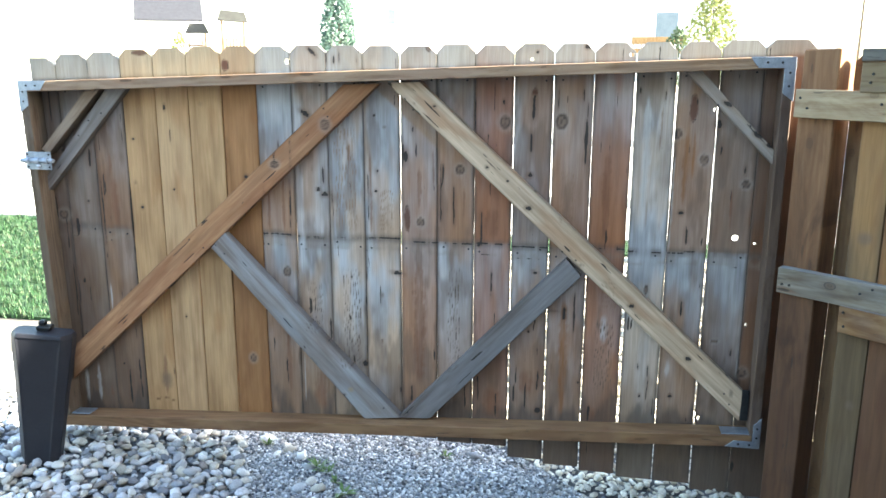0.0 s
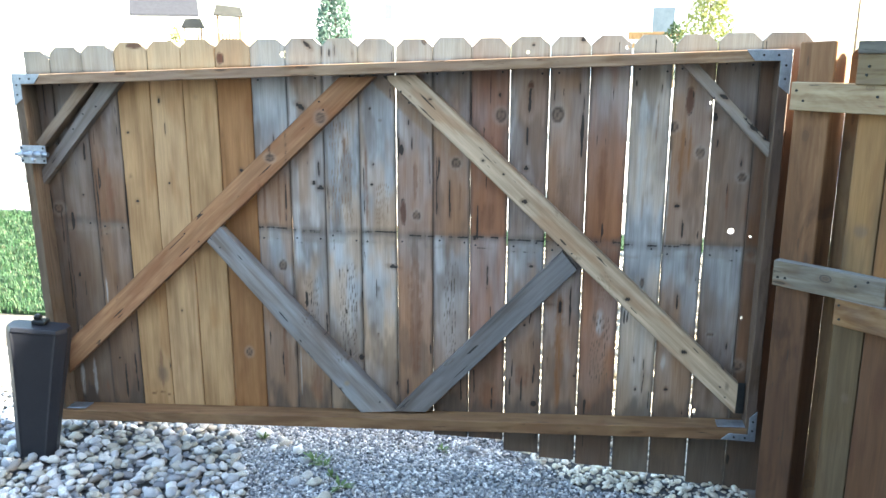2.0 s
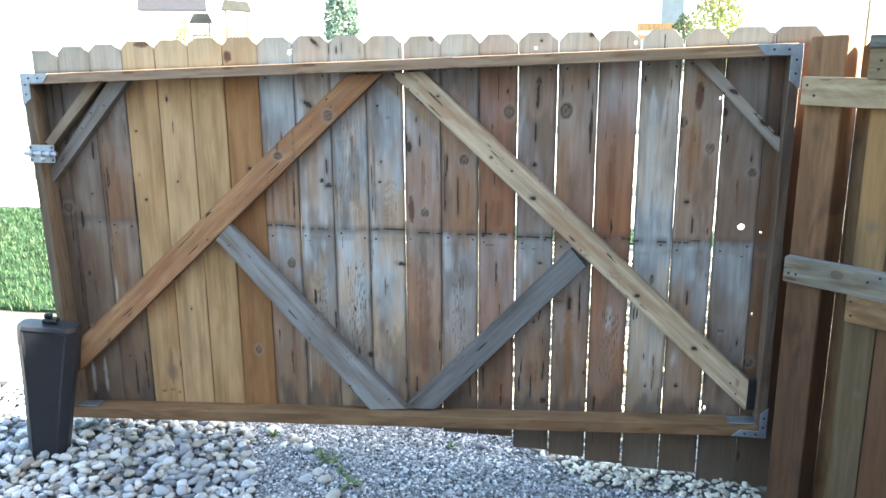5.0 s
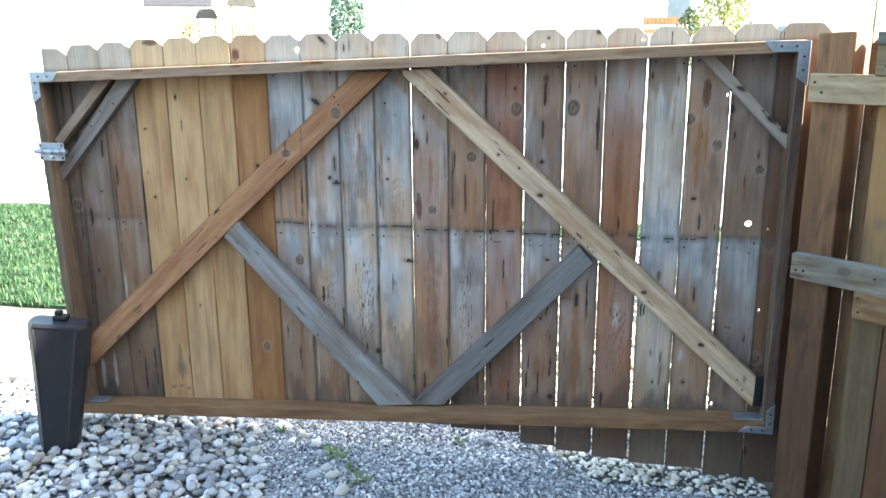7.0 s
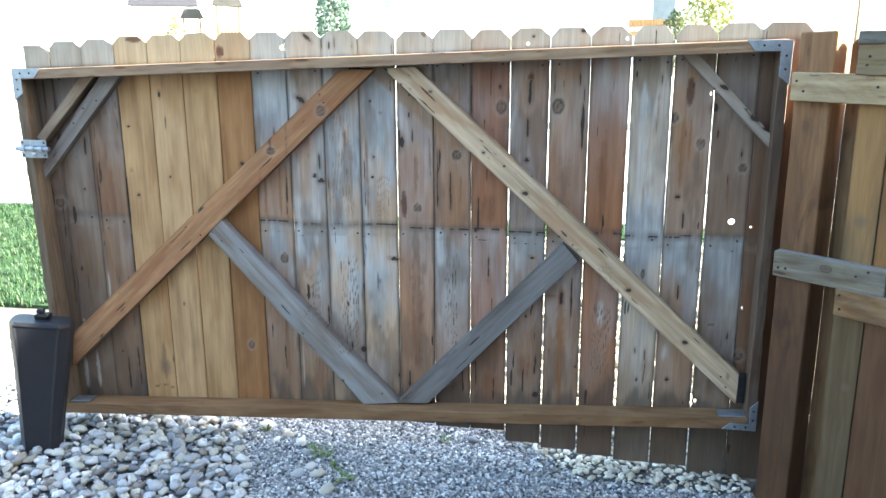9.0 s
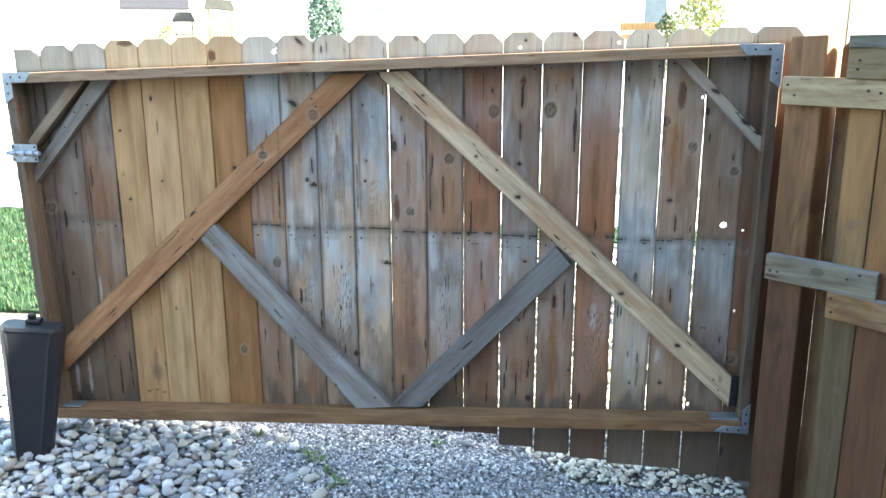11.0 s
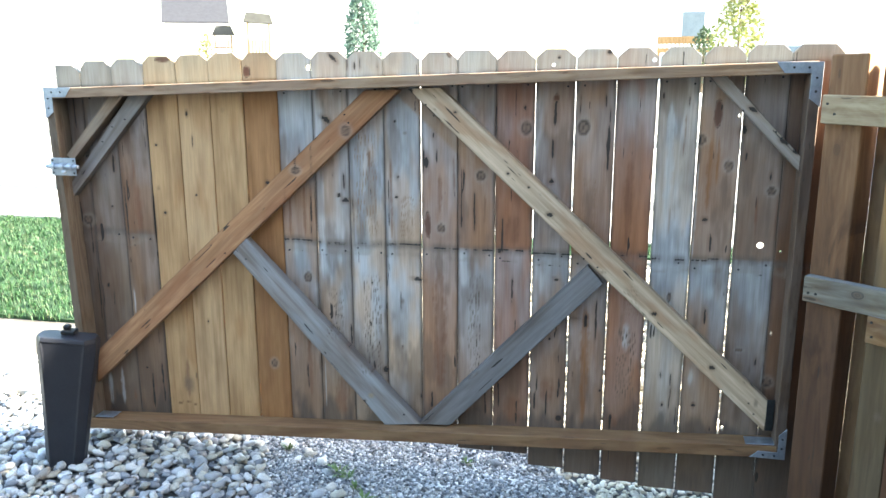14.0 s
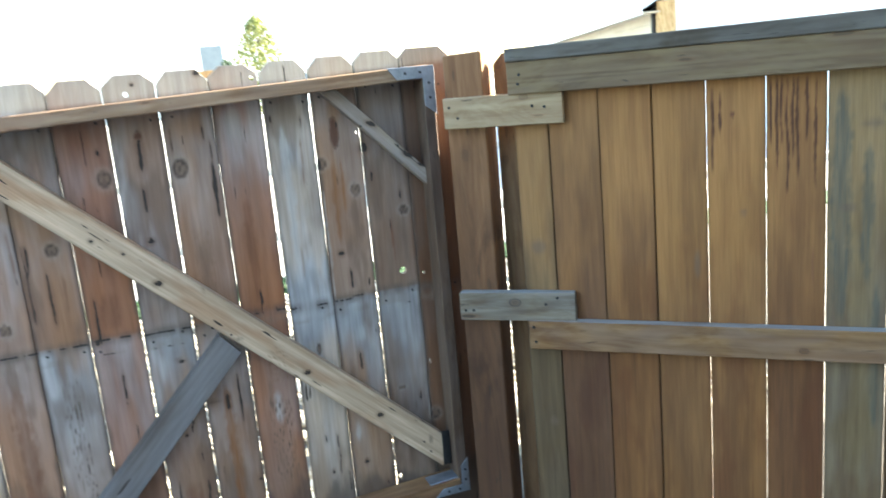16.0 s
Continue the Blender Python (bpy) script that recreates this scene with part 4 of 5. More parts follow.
streak(2.777, 1.044, 1.193, 5, "red")
streak(2.572, 0.961, 1.308, 3, "pale")
streak(2.842, 1.046, 1.194, 3, "red")
streak(2.937, 1.142, 1.196, 4, "check")
streak(2.941, 1.068, 1.114, 4, "check")
streak(0.299, 0.871, 1.176, 5, "check")
streak(0.085, 0.975, 1.085, 4, "check")
streak(0.257, 1.196, 1.292, 7, "check")
streak(0.346, 1.177, 1.283, 7, "red")
streak(0.356, 0.961, 1.167, 18, "red")
streak(0.313, 1.069, 1.198, 4, "check")
streak(0.428, 0.898, 1.137, 4, "check")
streak(0.103, 1.373, 1.529, 4, "check")
streak(0.063, 1.341, 1.498, 4, "red")
streak(0.122, 0.842, 0.998, 5, "check")
streak(0.623, 1.307, 1.379, 2, "check")
streak(0.867, 1.311, 1.341, 3, "check")
streak(0.354, 0.162, 0.345, 7, "check")
streak(0.404, 0.191, 0.396, 6, "check")
streak(0.26, 0.193, 0.254, 7, "red")
streak(0.299, 0.598, 0.714, 5, "pale")
streak(0.134, 0.553, 0.808, 4, "check")
streak(0.521, 0.224, 0.415, 9, "red")
streak(0.564, 0.312, 0.359, 2, "check")
streak(0.142, 0.17, 0.318, 8, "pale")
streak(0.202, 0.175, 0.346, 8, "pale")
streak(1.078, 0.314, 0.452, 4, "check")
streak(1.089, 0.291, 0.565, 9, "red")
streak(1.274, 0.52, 0.63, 5, "check")
streak(1.367, 0.426, 0.482, 5, "check")
streak(1.605, 0.275, 0.376, 7, "check")
streak(1.64, 0.378, 0.871, 26, "red")
streak(1.555, 0.417, 0.45, 7, "red")
streak(1.559, 0.316, 0.361, 6, "check")
streak(1.693, 0.426, 0.47, 6, "red")
streak(1.226, 0.221, 0.394, 30, "red")
streak(1.156, 0.25, 0.457, 3, "pale")
streak(2.204, 0.28, 0.754, 16, "rust")
streak(2.205, 0.662, 0.734, 7, "check")
streak(1.875, 0.307, 0.439, 5, "check")
streak(1.923, 0.729, 0.863, 4, "check")
streak(1.946, 0.246, 0.313, 5, "check")
streak(1.824, 0.27, 0.392, 5, "check")
streak(2.019, 0.308, 0.406, 4, "check")
streak(2.108, 0.369, 0.477, 5, "check")
streak(2.309, 0.254, 0.341, 6, "check")
streak(2.327, 0.278, 0.321, 10, "red")
streak(2.524, 0.359, 0.526, 3, "check")
streak(2.487, 0.482, 0.529, 4, "check")
streak(2.355, 0.588, 0.701, 14, "pale")
streak(1.927, 0.256, 0.377, 30, "red")
streak(2.064, 0.355, 0.463, 26, "red")
streak(2.242, 0.612, 0.796, 5, "check")
streak(2.818, 0.555, 0.615, 4, "check")
streak(2.631, 0.705, 0.784, 5, "check")
streak(2.843, 0.496, 0.566, 3, "pale")
streak(2.679, 0.284, 0.326, 5, "check")
streak(2.595, 0.468, 0.54, 8, "pale")
streak(2.922, 0.532, 0.632, 5, "check")
streak(2.965, 0.575, 0.61, 4, "check")
streak(2.86, 0.096, 0.16, 8, "check")
streak(2.711, 0.287, 0.334, 9, "check")
arches(1.351, 0.975, 1.415, 50, "brown")
arches(1.363, 0.414, 0.849, 42, "dark")
arches(1.21, 0.56, 0.779, 34, "dark")
arches(1.777, 0.421, 0.877, 26, "dark")
arches(2.199, 1.044, 1.245, 30, "brown")
arches(2.356, 0.389, 0.691, 38, "dark")
arches(1.512, 0.981, 1.162, 30, "brown")
arches(2.368, 0.722, 0.862, 30, "brown")

# gap beside each board, in millimetres, at the top, the middle and the bottom
GAPS = [(0, 0, 0), (1, 1, 1), (.5, .5, .5), (1, 1, 5), (3, .6, .6), (.6, 6, 3), (3, 1, 5), (.5, .5, 5), (1, 6, 1), (.5, .5, .5), (.5, 1.5, 3), (7, 5, 3), (.5, 1, 4), (1, 3, 3.5), (3, 5, 6), (4, 6, 6), (1.5, 2.5, 5), (6, 12, 9), (9, 1.5, 5), (3, 7, 6), (.5, .5, 3), (0, 0, 0)]


def gate_picket(k):
    left, right = (0.030 if k == 0 else k * P), ((k + 1) * P if k < 20 else 3.012)
    top, cx = TOPS[k], 0.5 * (left + right)
    bottom = 0.055 + 0.054 * (k * P) if k < 11 else {11: 0.135, 12: 0.126, 13: 0.128, 14: 0.084, 15: 0.067, 16: 0.053, 17: 0.042, 18: 0.040, 19: 0.017, 20: 0.010}[k]
    cut, drop = rng.uniform(0.026, 0.034), rng.uniform(0.026, 0.034)
    z = np.concatenate([np.linspace(bottom, top - drop, 176), np.linspace(top - drop, top, 6)[1:]])
    stops = (0.2, 0.93, 1.56)
    shy = np.clip((z - (top - drop)) / drop, 0, 1) * cut
    rough = 0.0016 * (layered(z * 11, z * 0, 7 * k, 3) - 0.5), 0.0016 * (layered(z * 11, z * 0, 7 * k + 3, 3) - 0.5)
    x0 = left + np.interp(z, stops, GAPS[k][::-1]) / 2000 + rough[0] + (shy if k else 0)
    x1 = right - np.interp(z, stops, GAPS[k + 1][::-1]) / 2000 + rough[1] - shy
    u = spread(36, P)[None]
    xs, zs = x0[:, None] * (1 - u) + x1[:, None] * u, np.repeat(z[:, None], u.shape[1], 1)
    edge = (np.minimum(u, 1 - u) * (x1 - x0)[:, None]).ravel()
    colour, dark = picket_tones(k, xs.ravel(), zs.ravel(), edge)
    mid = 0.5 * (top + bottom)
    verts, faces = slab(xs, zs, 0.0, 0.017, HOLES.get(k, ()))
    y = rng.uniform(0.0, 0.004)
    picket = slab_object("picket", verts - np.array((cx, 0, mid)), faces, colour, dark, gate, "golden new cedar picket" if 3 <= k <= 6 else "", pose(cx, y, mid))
    for nail_z in (0.935, 1.51 + 0.03 * cx):
        for dx in (-0.045, 0.045):
            if not 3 <= k <= 6 and rng.random() < 0.75:
                screw(picket, cx + dx + rng.normal(0, 0.006), y - 0.0012, nail_z + rng.normal(0, 0.01), r=0.004, name="nail")


for board_number in range(21):
    gate_picket(board_number)

STILE = (0.16, 0.105, 0.065, 0.1)
board("top_rail", [(0.055, 1.552), (0.055, 1.512), (2.915, 1.653), (2.915, 1.613)], -0.089, -0.001, gate, (0.44, 0.275, 0.165, 0.18))
board("bottom_rail", [(0.075, 0.133), (0.075, 0.087), (2.90, 0.302), (2.90, 0.256)], -0.089, -0.001, gate, (0.30, 0.160, 0.075, 0.05))
board("stile", [(0.034, 1.545), (0.072, 1.545), (0.070, 0.137), (0.108, 0.139)], -0.087, -0.001, gate, STILE)
board("stile", [(2.893, 1.640), (2.928, 1.640), (2.893, 0.262), (2.928, 0.262)], -0.087, -0.001, gate, (0.135, 0.078, 0.05, 0.1))
F, B = -0.040, -0.002
painted_board("brace", [(1.362, 1.549), (1.500, 1.552), (0.130, 0.440), (0.108, 0.284)], F, B, gate, plain_tones((0.41, 0.21, 0.098), 0.03, 31), "orange-brown diagonal brace")
painted_board("brace", [(1.530, 1.556), (1.655, 1.560), (2.860, 0.335), (2.866, 0.452)], F - 0.001, B, gate, plain_tones((0.60, 0.465, 0.335), 0.06, 47), "tan diagonal brace")
painted_board("brace", [(0.790, 0.900), (0.850, 0.968), (1.415, 0.214), (1.570, 0.232)], F + 0.002, B, gate, plain_tones((0.21, 0.172, 0.15), 0.6, 59), "grey weathered diagonal brace")
painted_board("brace", [(2.205, 0.922), (2.262, 0.856), (1.556, 0.231), (1.689, 0.239)], F + 0.003, B, gate, plain_tones((0.125, 0.108, 0.100), 0.34, 61), "dark grey weathered diagonal brace")
painted_board("brace", [(0.311, 1.531), (0.373, 1.531), (0.078, 1.283), (0.110, 1.262)], F - 0.010, B, gate, plain_tones((0.27, 0.195, 0.13), 0.12, 71))
painted_board("brace", [(0.380, 1.524), (0.474, 1.528), (0.060, 1.145), (0.060, 1.085)], F + 0.004, B, gate, plain_tones((0.17, 0.135, 0.108), 0.25, 73))
painted_board("brace", [(2.584, 1.604), (2.640, 1.604), (2.893, 1.290), (2.893, 1.342)], F - 0.004, B, gate, plain_tones((0.36, 0.28, 0.20), 0.3, 79))
for x, z in ((1.285, 1.46), (1.30, 1.43), (0.70, 0.93), (0.76, 0.90), (2.19, 0.95), (2.24, 0.92), (2.80, 0.44), (2.82, 0.40), (1.60, 1.50), (1.63, 1.46), (0.85, 0.88), (1.50, 0.27), (1.60, 0.26), (2.70, 1.49), (2.83, 1.40), (2.81, 1.42), (0.30, 1.40), (0.25, 1.34), (0.17, 1.28), (0.36, 1.43)):
    screw(gate, x, F - 0.006, z, r=0.0035)


def corner_plate(x, z, sx, sz, length, width):
    """A galvanised corner brace: two arms with slanted ends, screw heads on it."""
    o = [(0, 0), (length, 0), (length - 0.028, width), (width, width), (width, length - 0.028), (0, length)]
    o = [(a * sx, b * sz) for a, b in o]
    if sx * sz < 0:
        o.reverse()
    plate = part("corner_brace", prism(o, (), -0.0015, 0.0015, 0.0006), GALV, gate, "galvanised steel corner brace", pose(x, -0.0915, z))
    for a, b in ((length * 0.3, width / 2), (length * 0.62, width / 2), (width / 2, length * 0.35), (width / 2, length * 0.65)):
        screw(plate, x + a * sx, -0.0938, z + b * sz)
    return plate


corner_plate(0.036, 1.556, 1, -1, 0.125, 0.038)
corner_plate(2.930, 1.650, -1, -1, 0.145, 0.036)
corner_plate(2.930, 0.254, -1, 1, 0.120, 0.026)
part("flange", box((0.10, 0.06, 0.003), (0, 0, 0), 0.001), GALV, gate, "galvanised angle flange", pose(2.845, -0.055, 0.303, 0, -3))
part("flange", box((0.09, 0.06, 0.003), (0, 0, 0), 0.001), GALV, gate, "galvanised angle flange", pose(0.155, -0.055, 0.146, 0, -3))
part("strap", box((0.026, 0.004, 0.12), (0, 0, 0), 0.001), BLACK, gate, "dark metal strap at the brace foot", pose(2.876, -0.043, 0.40))

latch = thing("barrel_bolt", (0.095, -0.09, 1.24), "galvanised barrel bolt latch screwed to the gate", "latch")
part("backplate", box((0.115, 0.003, 0.072), (0, 0, 0), 0.0008), GALV, latch, "", pose(0.092, -0.0905, 1.240))
for x in (0.052, 0.095, 0.132):
    bm = bmesh.new()
    bmesh.ops.create_cone(bm, cap_ends=True, segments=16, radius1=0.013, radius2=0.013, depth=0.020)
    part("sleeve", bm, GALV, latch, "", pose(x, -0.102, 1.242, 0, 90), smooth=False)
bm = bmesh.new()
bmesh.ops.create_cone(bm, cap_ends=True, segments=16, radius1=0.0085, radius2=0.0085, depth=0.145)
bolt = part("bolt", bm, GALV, latch, "", pose(0.095, -0.102, 1.242, 0, 90))
bm = bmesh.new()
bmesh.ops.create_uvsphere(bm, u_segments=12, v_segments=8, radius=0.010)
part("knob", bm, GALV, bolt, "", pose(0.113, -0.118, 1.222), smooth=True)
for x in (0.045, 0.14):
    for z in (1.215, 1.265):
        screw(latch, x, -0.093, z)

# ---- posts and the side fence ----
POST = pose(2.930, -0.175, 0, 0, 0, -38)
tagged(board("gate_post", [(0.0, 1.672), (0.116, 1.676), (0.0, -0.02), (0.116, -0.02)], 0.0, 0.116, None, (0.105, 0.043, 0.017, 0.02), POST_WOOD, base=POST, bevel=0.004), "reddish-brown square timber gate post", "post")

TURN = -41.0
fence_base = pose(3.07, -0.28, 0, 0, 0, TURN)
fence = thing("side_fence", (3.07, -0.28, 0), "golden-brown cedar fence meeting the gate post", "fence", turn=TURN)
# marks on the side fence: its boards are counted from 10 m onwards, along the fence
for u, z0 in ((0.709, 1.36), (0.722, 1.30), (0.734, 1.36), (0.747, 1.24), (0.760, 1.33), (0.772, 1.28), (0.793, 1.37), (0.814, 1.25)):
    streak(10 + u, z0, 1.54, 4.0, "saw")
streak(10.565, 1.30, 1.53, 5, "saw")
streak(10.585, 1.40, 1.52, 4, "saw")
streak(10.810, 0.99, 1.10, 3, "red")
streak(10.875, 0.90, 1.50, 26, "slate")
streak(10.935, 1.00, 1.36, 16, "slate")
streak(10.960, 0.60, 1.00, 12, "slate")
knot(10.945, 1.41, 30, 13, "soft")
knot(10.890, 1.20, 24, 10, "soft")
knot(10.975, 1.45, 14, 18, "soft")
knot(10.615, 1.45, 6, 8, "rust")
knot(10.640, 1.19, 12, 7, "soft")
knot(10.074, 1.10, 24, 22, "soft")
knot(10.090, 0.55, 16, 14, "soft")
knot(10.520, 1.05, 9, 40, "soft")
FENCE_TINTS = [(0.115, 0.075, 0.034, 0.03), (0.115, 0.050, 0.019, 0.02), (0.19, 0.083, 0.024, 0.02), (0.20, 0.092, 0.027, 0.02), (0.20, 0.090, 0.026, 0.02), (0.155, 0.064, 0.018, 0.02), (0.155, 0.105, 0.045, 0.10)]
edges = [0.024, 0.124, 0.267, 0.411, 0.550, 0.697, 0.841, 0.985]
edges += [0.985 + 0.143 * i for i in range(1, 5)]
fence_gap = [2, 2, 1, 1.5, 2.5, 2.5, 4, 4]
for k, (a, b) in enumerate(zip(edges, edges[1:])):
    ga, gb = (fence_gap[i] if i < 8 else 3 for i in (k, k + 1))
    side, up = spread(46, b - a)[None], np.linspace(0.035, 1.635, 150)[:, None]
    waver = 0.0014 * (layered(up * 9, up * 0, 900 + k, 3) - 0.5)
    us = (a + ga / 2000 + waver) * (1 - side) + (b - gb / 2000 + waver) * side
    zs = np.repeat(up, side.shape[1], 1)
    rim = np.broadcast_to(np.minimum(side, 1 - side) * (b - a), us.shape).ravel()
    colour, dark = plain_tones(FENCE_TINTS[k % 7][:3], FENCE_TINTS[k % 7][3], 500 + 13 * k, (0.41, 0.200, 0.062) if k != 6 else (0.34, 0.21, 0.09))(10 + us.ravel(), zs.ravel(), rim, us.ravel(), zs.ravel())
    verts, faces = slab(us, zs, 0.0, 0.017)
    centre = np.array(((a + b) / 2, 0, 0.835))
    slab_object("picket", verts - centre, faces, colour, dark, fence, "", fence_base @ pose(centre[0], rng.uniform(0, 0.004), 0.835))
bm = prism([(-0.055, -0.82), (0.045, -0.82), (0.045, 0.80), (0.018, 0.83), (-0.028, 0.83), (-0.055, 0.80)], (), 0.0, 0.017, 0.0015)
part("picket", bm, WOOD, fence, "", fence_base @ pose(0.006, 0.072, 0.835), (0.22, 0.12, 0.05, 0.05))
board("top_rail", [(0.024, 1.6355), (0.024, 1.546), (1.60, 1.6355), (1.60, 1.546)], -0.040, -0.001, fence, (0.21, 0.135, 0.062, 0.10), base=fence_base)
board("cap_rail", [(0.022, 1.673), (0.022, 1.636), (1.60, 1.685), (1.60, 1.636)], -0.044, 0.050, fence, (0.11, 0.088, 0.065, 0.2), base=fence_base)
board("middle_rail", [(0.040, 0.884), (0.040, 0.797), (1.60, 0.884), (1.60, 0.797)], -0.040, -0.001, fence, (0.29, 0.140, 0.040, 0.20), base=fence_base)
for x, z in ((0.055, 0.865), (0.06, 0.82), (0.06, 1.60), (0.055, 1.575)):
    screw(fence, x, -0.042, z, fence_base)
# unseen fence added behind the side fence to keep low sun off the ground
back = thing("sun_block_fence", (3.47, -0.60, 0), "unseen short cedar fence behind the side fence, added to block sun", "fence", turn=88)
BM = pose(3.47, -0.60, 0, 0, 0, 88)
for k in range(8):
    bm = prism([(-0.070, -0.83), (0.070, -0.83), (0.070, 0.80), (0.04, 0.83), (-0.04, 0.83), (-0.070, 0.80)], (), 0.0, 0.017, 0.0015)
    part("picket", bm, WOOD, back, "", BM @ pose(0.07 + k * 0.141, 0, 0.835), (0.22, 0.13, 0.07, 0.2))
board("rail", [(0.06, 1.45), (0.06, 1.362), (1.12, 1.45), (1.12, 1.362)], 0.018, 0.056, back, (0.22, 0.13, 0.07, 0.2), base=BM)
# short cleats that tie the fence to the gate post
for z0, z1, long, tilt, tint, words in (
        (1.462, 1.550, 0.345, 0.0, (0.50, 0.36, 0.225, 0.05), "pale new timber cleat across the gate post"),
        (0.884, 0.970, 0.350, 0.0, (0.26, 0.20, 0.14, 0.35), "grey weathered timber cleat across the gate post")):
    cm = pose(2.932, -0.177, 0, 0, 0, -36)
    cleat = tagged(board("cleat", [(0.0, z1), (0.0, z0), (long, z1 - 0.002), (long, z0 - 0.003)], -0.040, -0.001, None, tint, base=cm), words, "cleat", "cleats on the gate post")
    for u in (0.05, 0.12, 0.75, 0.85):
        screw(cleat, long * u, -0.0415, z0 + 0.02 + rng.uniform(0, 0.05), cm)

# ---- bin ----
def tapered_bin(at, turn):
    """A tall tapered plastic bin: chamfered tub with a recessed tapering front panel and a small black cap."""
    ob = thing("plastic_bin", at, "dark navy-grey tapered plastic bin leaning on river rocks", "bin")
    m = pose(*at, 0, 6.5, turn)
    ob.matrix_basis = m
    def section(z, w, d, c, f):
        """Eight corners of the tub at height z: half width, half depth, corner chamfer, and half width of the front panel."""
        return [(x, y, z) for x, y in ((-f, -d), (f, -d), (w, -d + c), (w, d - 0.02), (w - 0.02, d), (-w + 0.02, d), (-w, d - 0.02), (-w, -d + c))]

    levels = [section(0.0, 0.069, 0.040, 0.030, 0.042), section(0.014, 0.076, 0.046, 0.032, 0.047), section(0.30, 0.096, 0.052, 0.036, 0.066), section(0.512, 0.116, 0.058, 0.042, 0.082), section(0.564, 0.118, 0.058, 0.042, 0.088), section(0.580, 0.112, 0.052, 0.038, 0.084)]
    bm = bmesh.new()
    rings = [[bm.verts.new(v) for v in level] for level in levels]
    for lo, hi in zip(rings, rings[1:]):
        for i in range(8):
            bm.faces.new((lo[i], lo[(i + 1) % 8], hi[(i + 1) % 8], hi[i]))
    bm.faces.new(rings[0][::-1])
    bm.faces.new(rings[-1])
    bm.normal_update()
    panel = [f for f in bm.faces if f.normal.y < -0.95 and 0.02 < f.calc_center_median().z < 0.55]
    bmesh.ops.inset_region(bm, faces=panel, thickness=0.007, depth=-0.004)
    bmesh.ops.bevel(bm, geom=[e for e in bm.edges if e.is_manifold and e.calc_face_angle() > 0.35], offset=0.0035, segments=2, affect="EDGES", profile=0.5)
    body = part("body", bm, PLASTIC, ob, "", m, smooth=False)
    part("cap", box((0.055, 0.05, 0.018), (0.0, 0.02, 0.589), 0.004), BLACK, ob, "black plastic cap", m)
    part("cap_knob", box((0.028, 0.03, 0.022), (-0.01, 0.022, 0.607), 0.006), BLACK, ob, "", m)
    return ob


tapered_bin((0.086, -0.268, 0.000), 16)


# ---- houses ----
def wall_boards(length, height, pitch=0.16):
    """Lap siding of one wall face, along +x and up z, its face towards -y."""
    bm = bmesh.new()
    n = int(height / pitch)
    for i in range(n):
        z = i * height / n
        h = height / n
        vs = [bm.verts.new(v) for v in ((0, -0.022, z), (length, -0.022, z), (length, -0.004, z + h), (0, -0.004, z + h), (0, 0, z), (length, 0, z))]
        bm.faces.new(vs[:4])
        bm.faces.new((vs[1], vs[0], vs[4], vs[5]))
    return bm


low_house = thing("low_house", (10.97, 11.1, 0), "low house with tan side wall and pale blue-grey gable", "house", turn=-20.9)
NH = pose(10.97, 11.1, 0, 0, 0, -20.9) @ pose(0.32, 0, 0)
part("wall", prism([(0, 0), (9.0, 0), (9.0, 2.55), (4.5, 5.0), (0, 2.55)], (), 0, 22), PALE_SIDING, low_house, "", NH)
part("side_siding", wall_boards(22, 2.55), TAN_SIDING, low_house, "tan side siding", NH @ pose(0, 22, 0, 0, 0, -90))
bm = wall_boards(9.0, 5.0, 0.16)
for cx, side in ((0, -1), (9.0, 1)):
    bmesh.ops.bisect_plane(bm, geom=bm.verts[:] + bm.edges[:] + bm.faces[:], plane_co=(cx, 0, 2.55), plane_no=(side * 2.45, 0, 4.5), clear_outer=True)
part("gable_siding", bm, PALE_SIDING, low_house, "pale blue-grey gable siding", NH)
part("corner_board", box((0.34, 0.12, 2.6), (0.12, -0.05, 1.3), 0.006), WOOD, low_house, "orange-tan corner board", NH, (0.62, 0.42, 0.21, 0.03))
part("downspout", box((0.10, 0.10, 2.5), (-0.06, 0.15, 1.25), 0.02), BLACK, low_house, "dark downspout", NH)
part("roof", prism([(-0.36, 2.46), (-0.36, 2.56), (4.5, 5.22), (9.36, 2.56), (9.36, 2.46), (4.5, 5.1)], (), -0.3, 22.3), PALE_ROOF, low_house, "", NH)
part("fascia", box((0.05, 22.6, 0.26), (-0.385, 11, 2.50), 0.004), WHITE_TRIM, low_house, "white eave fascia", NH)
part("soffit", box((0.34, 22.4, 0.03), (-0.19, 11, 2.41), 0.004), TAN_SIDING, low_house, "", NH)

# unseen house, added only to cut sky light on the fence and post
unseen_house = thing("unseen_house", (4.3, -1.42, 0), "unseen tan sided house at the side fence, added to cut sky light", "house")
OH = pose(4.30, -1.42, 0)
part("wall", box((4.0, 6.0, 3.4), (2.0, -3.0, 1.7)), TAN_SIDING, unseen_house, "", OH)
part("siding", wall_boards(6.0, 3.4), TAN_SIDING, unseen_house, "", OH @ pose(0, 0, 0, 0, 0, -90))
part("eave", box((4.6, 6.6, 0.18), (2.0, -3.0, 3.49), 0.01), WHITE_TRIM, unseen_house, "", OH)
part("roof", prism([(-0.3, 3.58), (4.3, 3.58), (2.0, 5.0)], (), -6.3, 0.3), ROOFING, unseen_house, "", OH)
# unseen wing added behind the yard, so lower boards get less sky light
part("unseen_wing_wall", box((9.5, 3.0, 4.5), (-4.76, -5.4, 2.25)), GREY_SIDING, unseen_house, "", OH)
